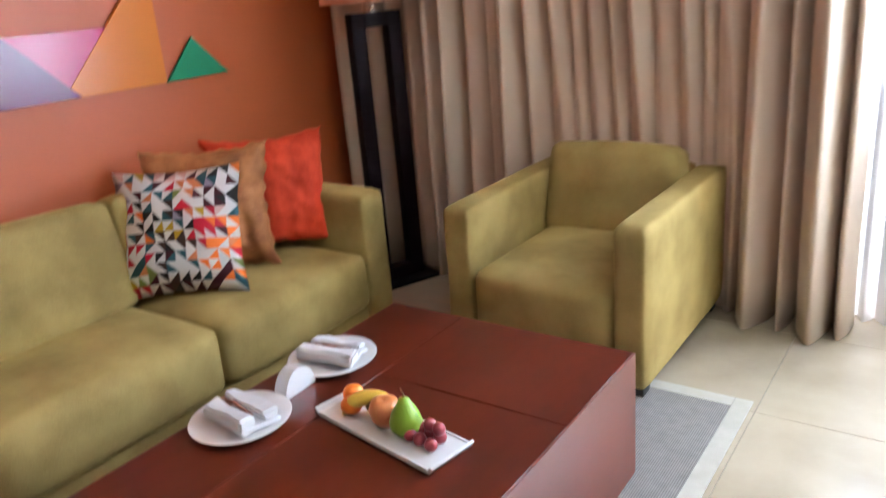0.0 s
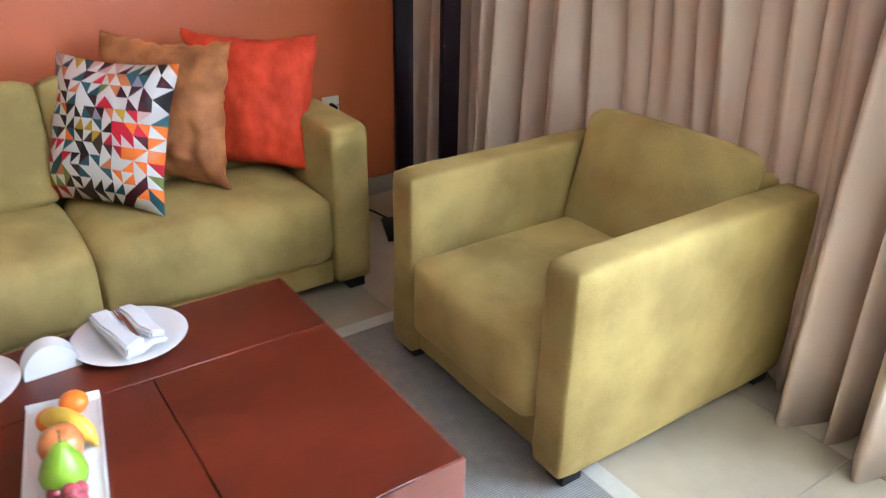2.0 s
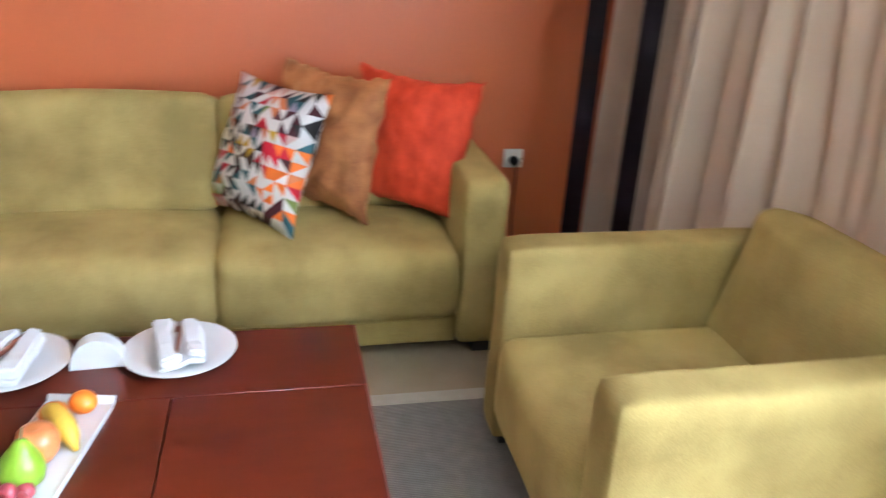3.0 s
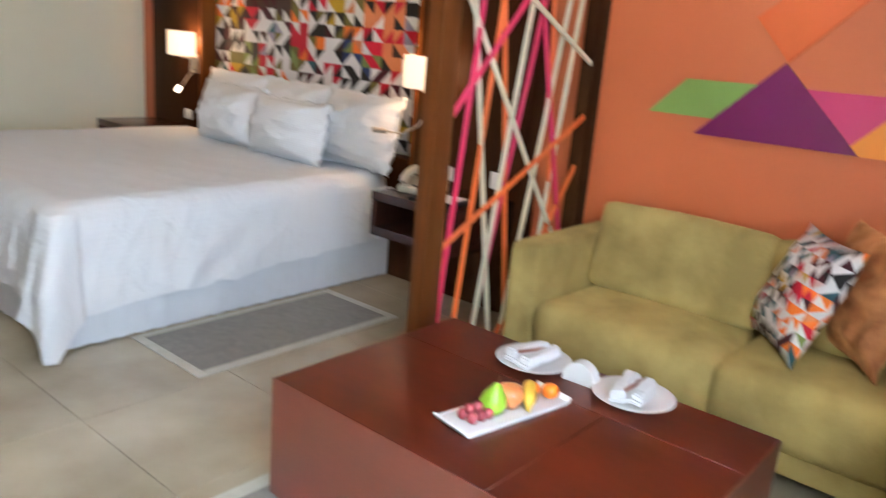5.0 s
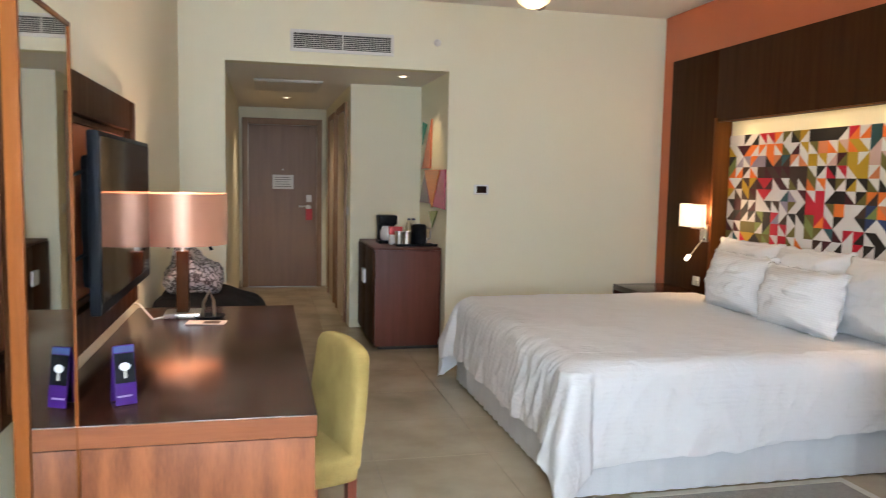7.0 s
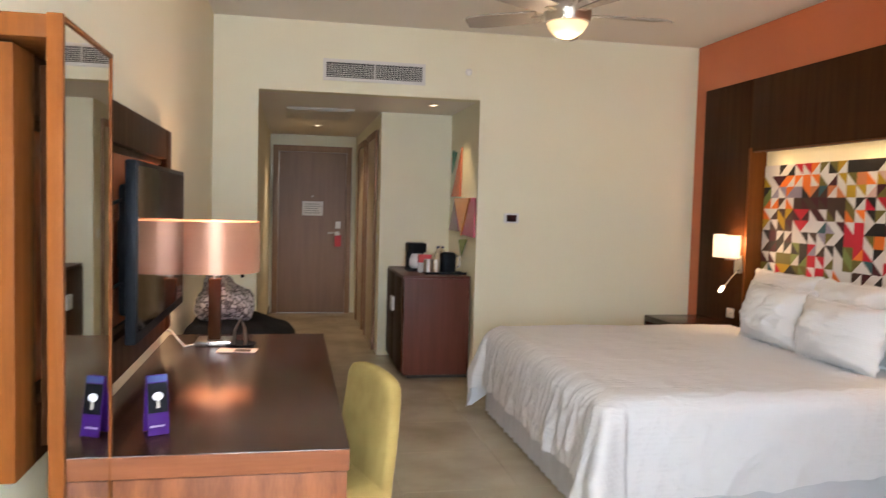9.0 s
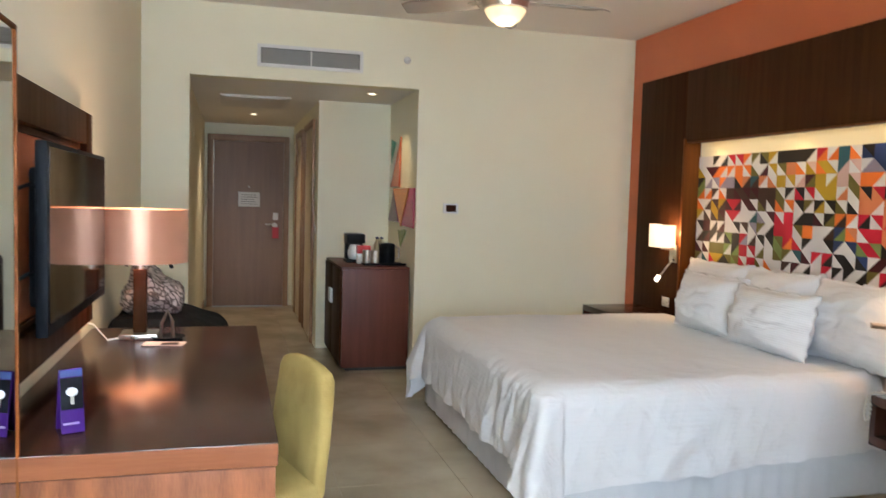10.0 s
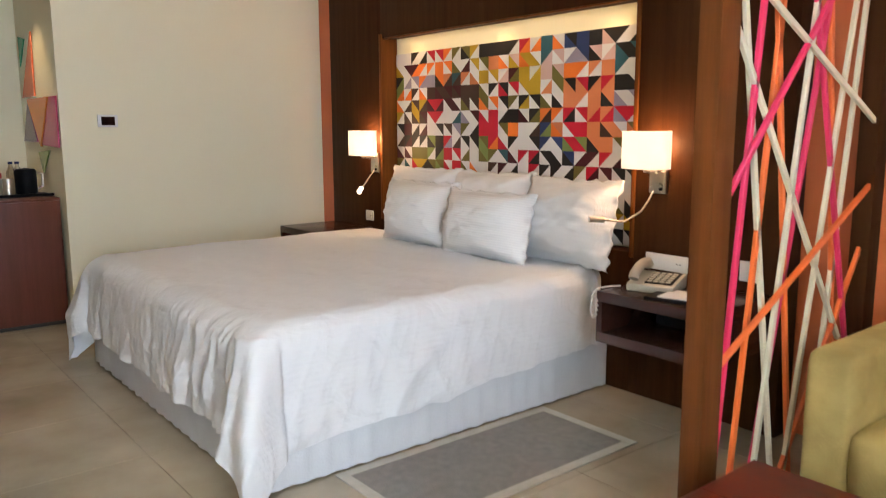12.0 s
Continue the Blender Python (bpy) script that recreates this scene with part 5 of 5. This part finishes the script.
part("strap", tube_bm([(0.10, -1.62, 1.0), (0.11, -1.62, 1.06), (0.2, -1.64, 1.085), (0.30, -1.62, 1.06), (0.33, -1.62, 0.99)], 0.010, 8), M_BLACK, hb)

# ---- alcove: minibar and coffee things ----
mb = thing("minibar_cabinet", "reddish walnut minibar cabinet in the alcove", "cabinet")
cx0, cx1, cy0, cy1, cz = 1.49, 2.035, 0.10, 1.09, 0.84
part("body", box_bm(cx0, cy0, 0.03, cx1, cy1, cz - 0.02, 0.003), M_MINIBAR, mb)
part("top", box_bm(cx0 - 0.012, cy0 - 0.006, cz - 0.019, cx1, cy1, cz, 0.003), M_MINIBAR, mb)
part("plinth", box_bm(cx0 + 0.04, cy0 + 0.03, 0, cx1, cy1, 0.03), M_DARK, mb)
for a, b in ((cy0 + 0.005, 0.595), (0.60, cy1 - 0.005)):
    dd = part("door", box_bm(cx0 - 0.020, a, 0.05, cx0 - 0.001, b, cz - 0.022, 0.003), M_WALNUT, mb)
    hy = 0.56 if a < 0.3 else 0.64
    # white material paints the bright reflection seen on the handle plate
    part("handle", box_bm(cx0 - 0.045, hy - 0.03, 0.50, cx0 - 0.0205, hy + 0.03, 0.62, 0.006), M_CERAMIC, dd, "block handle, white for its bright reflection")
st = thing("service_tray", "dark oval tray holding cups on the minibar", "tray", (1.86, 0.36, cz))
part("tray_floor", box_bm(-0.17, -0.12, 0.001, 0.17, 0.12, 0.012, 0.005), M_BLACK, st)
part("rim", box_bm(-0.175, -0.125, 0.002, 0.175, -0.115, 0.022, 0.003), M_BLACK, st)
kt = thing("kettle", "black insulated jug on the tray", "kettle", (1.90, 0.38, cz + 0.0125))
part("jug_body", lathe_bm([(0.06, 0), (0.066, 0.01), (0.066, 0.15), (0.055, 0.165), (0.02, 0.17), (0.001, 0.172)], 24), M_BLACK, kt)
part("grip", tube_bm([(0.06, 0, 0.14), (0.10, 0, 0.13), (0.10, 0, 0.05), (0.062, 0, 0.03)], 0.009, 8), M_CHROME, kt)
for i, (x, y) in enumerate(((1.78, 0.29), (1.72, 0.33))):
    g = solid("metal_cup", lathe_bm([(0.028, 0), (0.034, 0.003), (0.036, 0.11), (0.034, 0.11), (0.030, 0.006), (0.001, 0.006)], 20), M_CHROME, "steel tumbler on the service tray", "cup", "cups")
    g.location = (x, y, cz + 0.0125)
cm = thing("coffee_maker", "black and white drip coffee maker on the minibar", "coffee maker", (1.66, 0.62, cz))
part("foot", box_bm(-0.08, -0.10, 0.001, 0.08, 0.10, 0.025, 0.006), M_BLACK, cm)
part("column", box_bm(-0.075, 0.02, 0.025, 0.075, 0.095, 0.235, 0.008), M_BLACK, cm)
part("head", box_bm(-0.08, -0.09, 0.165, 0.08, 0.098, 0.245, 0.010), M_BLACK, cm)
part("carafe", moved(lathe_bm([(0.045, 0), (0.062, 0.02), (0.064, 0.07), (0.045, 0.12), (0.043, 0.125), (0.001, 0.125)], 20), pose(0, -0.035, 0.027)), M_CERAMIC, cm, "white carafe")
bx = solid("coffee_box", box_bm(1.66, 0.44, cz, 1.77, 0.51, cz + 0.15, 0.004), M_WHITEP, "red and white coffee sachet box", "box")
part("red_band", box_bm(1.659, 0.439, cz + 0.085, 1.771, 0.511, cz + 0.152, 0.002), mat("red_print", (0.5, 0.02, 0.02), None, 8, 0.5), bx, "red printed band")
for x in (1.845, 1.885):
    wb = thing("water_bottle", "small clear water bottle with blue cap", "bottle", (x, 0.55, cz), group="water bottles")
    part("bottle_body", lathe_bm([(0.026, 0), (0.030, 0.006), (0.030, 0.15), (0.012, 0.19), (0.012, 0.205)], 18), M_GLASS, wb)
    part("cap", moved(lathe_bm([(0.014, 0), (0.014, 0.016), (0.001, 0.017)], 14), pose(0, 0, 0.205)), M_ART["navy"], wb, "dark blue cap")
aw = thing("alcove_art", "small wall art of coloured triangles in the alcove", "artwork")
for k, z, pts in (("coral", 0.012, ((0.60, 1.50), (0.98, 1.50), (0.58, 1.93))), ("teal", 0.008, ((0.99, 1.72), (0.80, 1.90), (0.99, 1.93))), ("orange", 0.018, ((0.20, 1.485), (0.82, 1.485), (0.50, 1.16))), ("magenta", 0.010, ((0.02, 1.485), (0.30, 1.485), (0.48, 1.17), (0.03, 1.16))), ("purple", 0.010, ((1.05, 1.19), (0.62, 1.19), (0.84, 1.48)))):
    part("board", moved(flat(pts, z), pose(ALC_R - 0.003, 0, 0)), AM[k], aw, k + " lacquered board", smooth=None)
part("board", moved(flat(((0.62, 1.12), (0.30, 1.14), (0.52, 0.98)), 0.009), pose(ALC_R - 0.003, 0, 0)), AM["green"], aw, "green lacquered board", smooth=None)

# ---- ceiling and wall fixtures ----
fan = thing("ceiling_fan", "brushed nickel ceiling fan with five blades and lit bowl", "ceiling fan", (2.0, -2.1, -0.035), 71)
part("canopy", lathe_bm([(0.02, 2.70), (0.06, 2.74), (0.07, ZC + 0.034)], 28), M_CHROME, fan)
part("rod", tube_bm([(0, 0, 2.58), (0, 0, 2.76)], 0.012), M_CHROME, fan)
part("motor", lathe_bm([(0.08, 2.425), (0.118, 2.43), (0.122, 2.46), (0.126, 2.47), (0.126, 2.50), (0.112, 2.53), (0.06, 2.565), (0.03, 2.575), (0.026, 2.60), (0.001, 2.60)], 40), M_CHROME, fan)
part("light_bowl", lathe_bm([(0.001, 2.345), (0.04, 2.352), (0.078, 2.376), (0.100, 2.405), (0.108, 2.425), (0.001, 2.426)], 40), M_BOWL, fan, "glowing frosted glass bowl")
for i in range(5):
    b = bmesh.new()
    for k in range(9):
        u = k / 8
        w = 0.055 + 0.02 * math.sin(math.pi * min(1, u * 0.8)) - (0.03 if k == 8 else 0)
        for s in (-1, 1):
            for zz in (-0.004, 0.004):
                b.verts.new((0.16 + 0.42 * u, s * w, 2.475 + zz + s * 0.014))
    b.verts.ensure_lookup_table()
    for k in range(8):
        o = k * 4
        for q in ((0, 1, 5, 4), (2, 6, 7, 3), (0, 4, 6, 2), (1, 3, 7, 5)):
            b.faces.new([b.verts[o + t] for t in q])
    b.faces.new([b.verts[t] for t in (0, 2, 3, 1)])
    b.faces.new([b.verts[32 + t] for t in (0, 1, 3, 2)])
    blade = part("blade", moved(b, pose(0, 0, 0, 0, 0, 72 * i)), M_BLADE, fan)
    part("blade_iron", moved(box_bm(0.10, -0.02, 2.468, 0.20, 0.02, 2.476, 0.002), pose(0, 0, 0, 0, 0, 72 * i)), M_CHROME, fan)

vt = thing("air_vent", "white air conditioning grille with dark slats", "air vent")
vx0, vx1, vz0, vz1 = 0.808, 1.60, 2.352, 2.516
part("backing", box_bm(vx0 + 0.02, -0.006, vz0 + 0.02, vx1 - 0.02, -0.001, vz1 - 0.02), M_GRILLE, vt)
for b in ((vx0, vz0, vx1, vz0 + 0.025), (vx0, vz1 - 0.025, vx1, vz1), (vx0, vz0 + 0.025, vx0 + 0.025, vz1 - 0.025), (vx1 - 0.025, vz0 + 0.025, vx1, vz1 - 0.025), ((vx0 + vx1) / 2 - 0.006, vz0 + 0.025, (vx0 + vx1) / 2 + 0.006, vz1 - 0.025)):
    part("frame", box_bm(b[0], -0.018, b[1], b[2], -0.001, b[3], 0.002), M_WHITEP, vt)
for k in range(7):
    z = vz0 + 0.034 + k * 0.0145
    part("slat", box_bm(vx0 + 0.025, -0.015, z, vx1 - 0.025, -0.007, z + 0.003), M_WHITEP, vt)
for k in range(1, 34):
    x = vx0 + 0.025 + (vx1 - vx0 - 0.05) * k / 34
    part("fin", box_bm(x - 0.0012, -0.013, vz0 + 0.025, x + 0.0012, -0.0072, vz1 - 0.025), M_WHITEP, vt)
ts = solid("thermostat", box_bm(2.272, -0.022, 1.289, 2.395, -0.001, 1.368, 0.004), M_CERAMIC, "white wall thermostat with a dark display", "thermostat")
part("display", box_bm(2.292, -0.0245, 1.301, 2.375, -0.0215, 1.356), M_SCREEN, ts, "dark display")
solid("wall_sensor", moved(lathe_bm([(0.028, 0), (0.026, 0.012), (0.015, 0.022), (0.001, 0.024)], 20), pose(1.95, -0.001, 2.478, 90)), M_WHITEP, "small white round wall sensor", "sensor")
solid("smoke_detector", moved(lathe_bm([(0.05, 0), (0.05, 0.018), (0.035, 0.035), (0.001, 0.037)], 24), pose(3.63, -2.15, ZC - 0.001, 180)), M_WHITEP, "white round smoke detector on the ceiling", "smoke detector")
hv = thing("hall_ceiling_vent", "white ceiling access grille in the hall", "ceiling vent")
part("frame", box_bm(0.53, 1.0, HALL_Z - 0.016, 1.13, 1.85, HALL_Z - 0.001, 0.004), M_WHITEP, hv)
part("insert", box_bm(0.57, 1.04, HALL_Z - 0.020, 1.09, 1.81, HALL_Z - 0.0155), M_WHITEP, hv)
for x, y in ((1.75, 0.42), (0.85, 2.6)):
    dl = thing("downlight", "small recessed downlight in the hall ceiling", "downlight", (x, y, HALL_Z), group="hall downlights")
    part("ring", lathe_bm([(0.05, -0.001), (0.048, -0.006), (0.034, -0.006), (0.034, -0.001)], 24), M_CHROME, dl)
    part("lens", lathe_bm([(0.030, -0.001), (0.030, -0.004), (0.001, -0.004)], 20), M_LEDSPOT, dl, "lit lens")
for y, z in ((1.22, 1.05), (2.4, 1.05)):
    solid("light_switch", box_bm(HALL_R - 0.010, y, z, HALL_R - 0.001, y + 0.08, z + 0.08, 0.003), M_WHITEP, "white light switch on the hall wall", "switch", "hall switches")
solid("light_switch", box_bm(HALL_L + 0.001, 0.30, 1.05, HALL_L + 0.010, 0.38, 1.13, 0.003), M_WHITEP, "white light switch on the hall wall", "switch", "hall switches")

# ---- floor tiles ----
P = 0.60
fl_ob = bpy.data.objects["floor"]
shared = {}
for i in range(-4, 5):
    for j in range(-9, 12):
        x0, x1 = max(1.745 + P * i, 0.0), min(1.745 + P * (i + 1), X1)
        y0, y1 = max(-2.34 + P * j, YW), min(-2.34 + P * (j + 1), HALL_Y)
        if y0 >= -1e-6 or y1 > 0.3:
            x0, x1 = max(x0, HALL_L), min(x1, ALC_R)
        if x1 - x0 < 0.02 or y1 - y0 < 0.02:
            continue
        key = (round(x1 - x0, 4), round(y1 - y0, 4))
        if key not in shared:
            w, d = key[0] / 2 - 0.0015, key[1] / 2 - 0.0015
            shared[key] = mesh_of("tile", box_bm(-w, -d, -0.012, w, d, 0.0, 0.0012, 1), M_TILE, None)
        t = new("tile", shared[key])
        t.location = ((x0 + x1) / 2, (y0 + y1) / 2, 0.0)
        t.parent = fl_ob
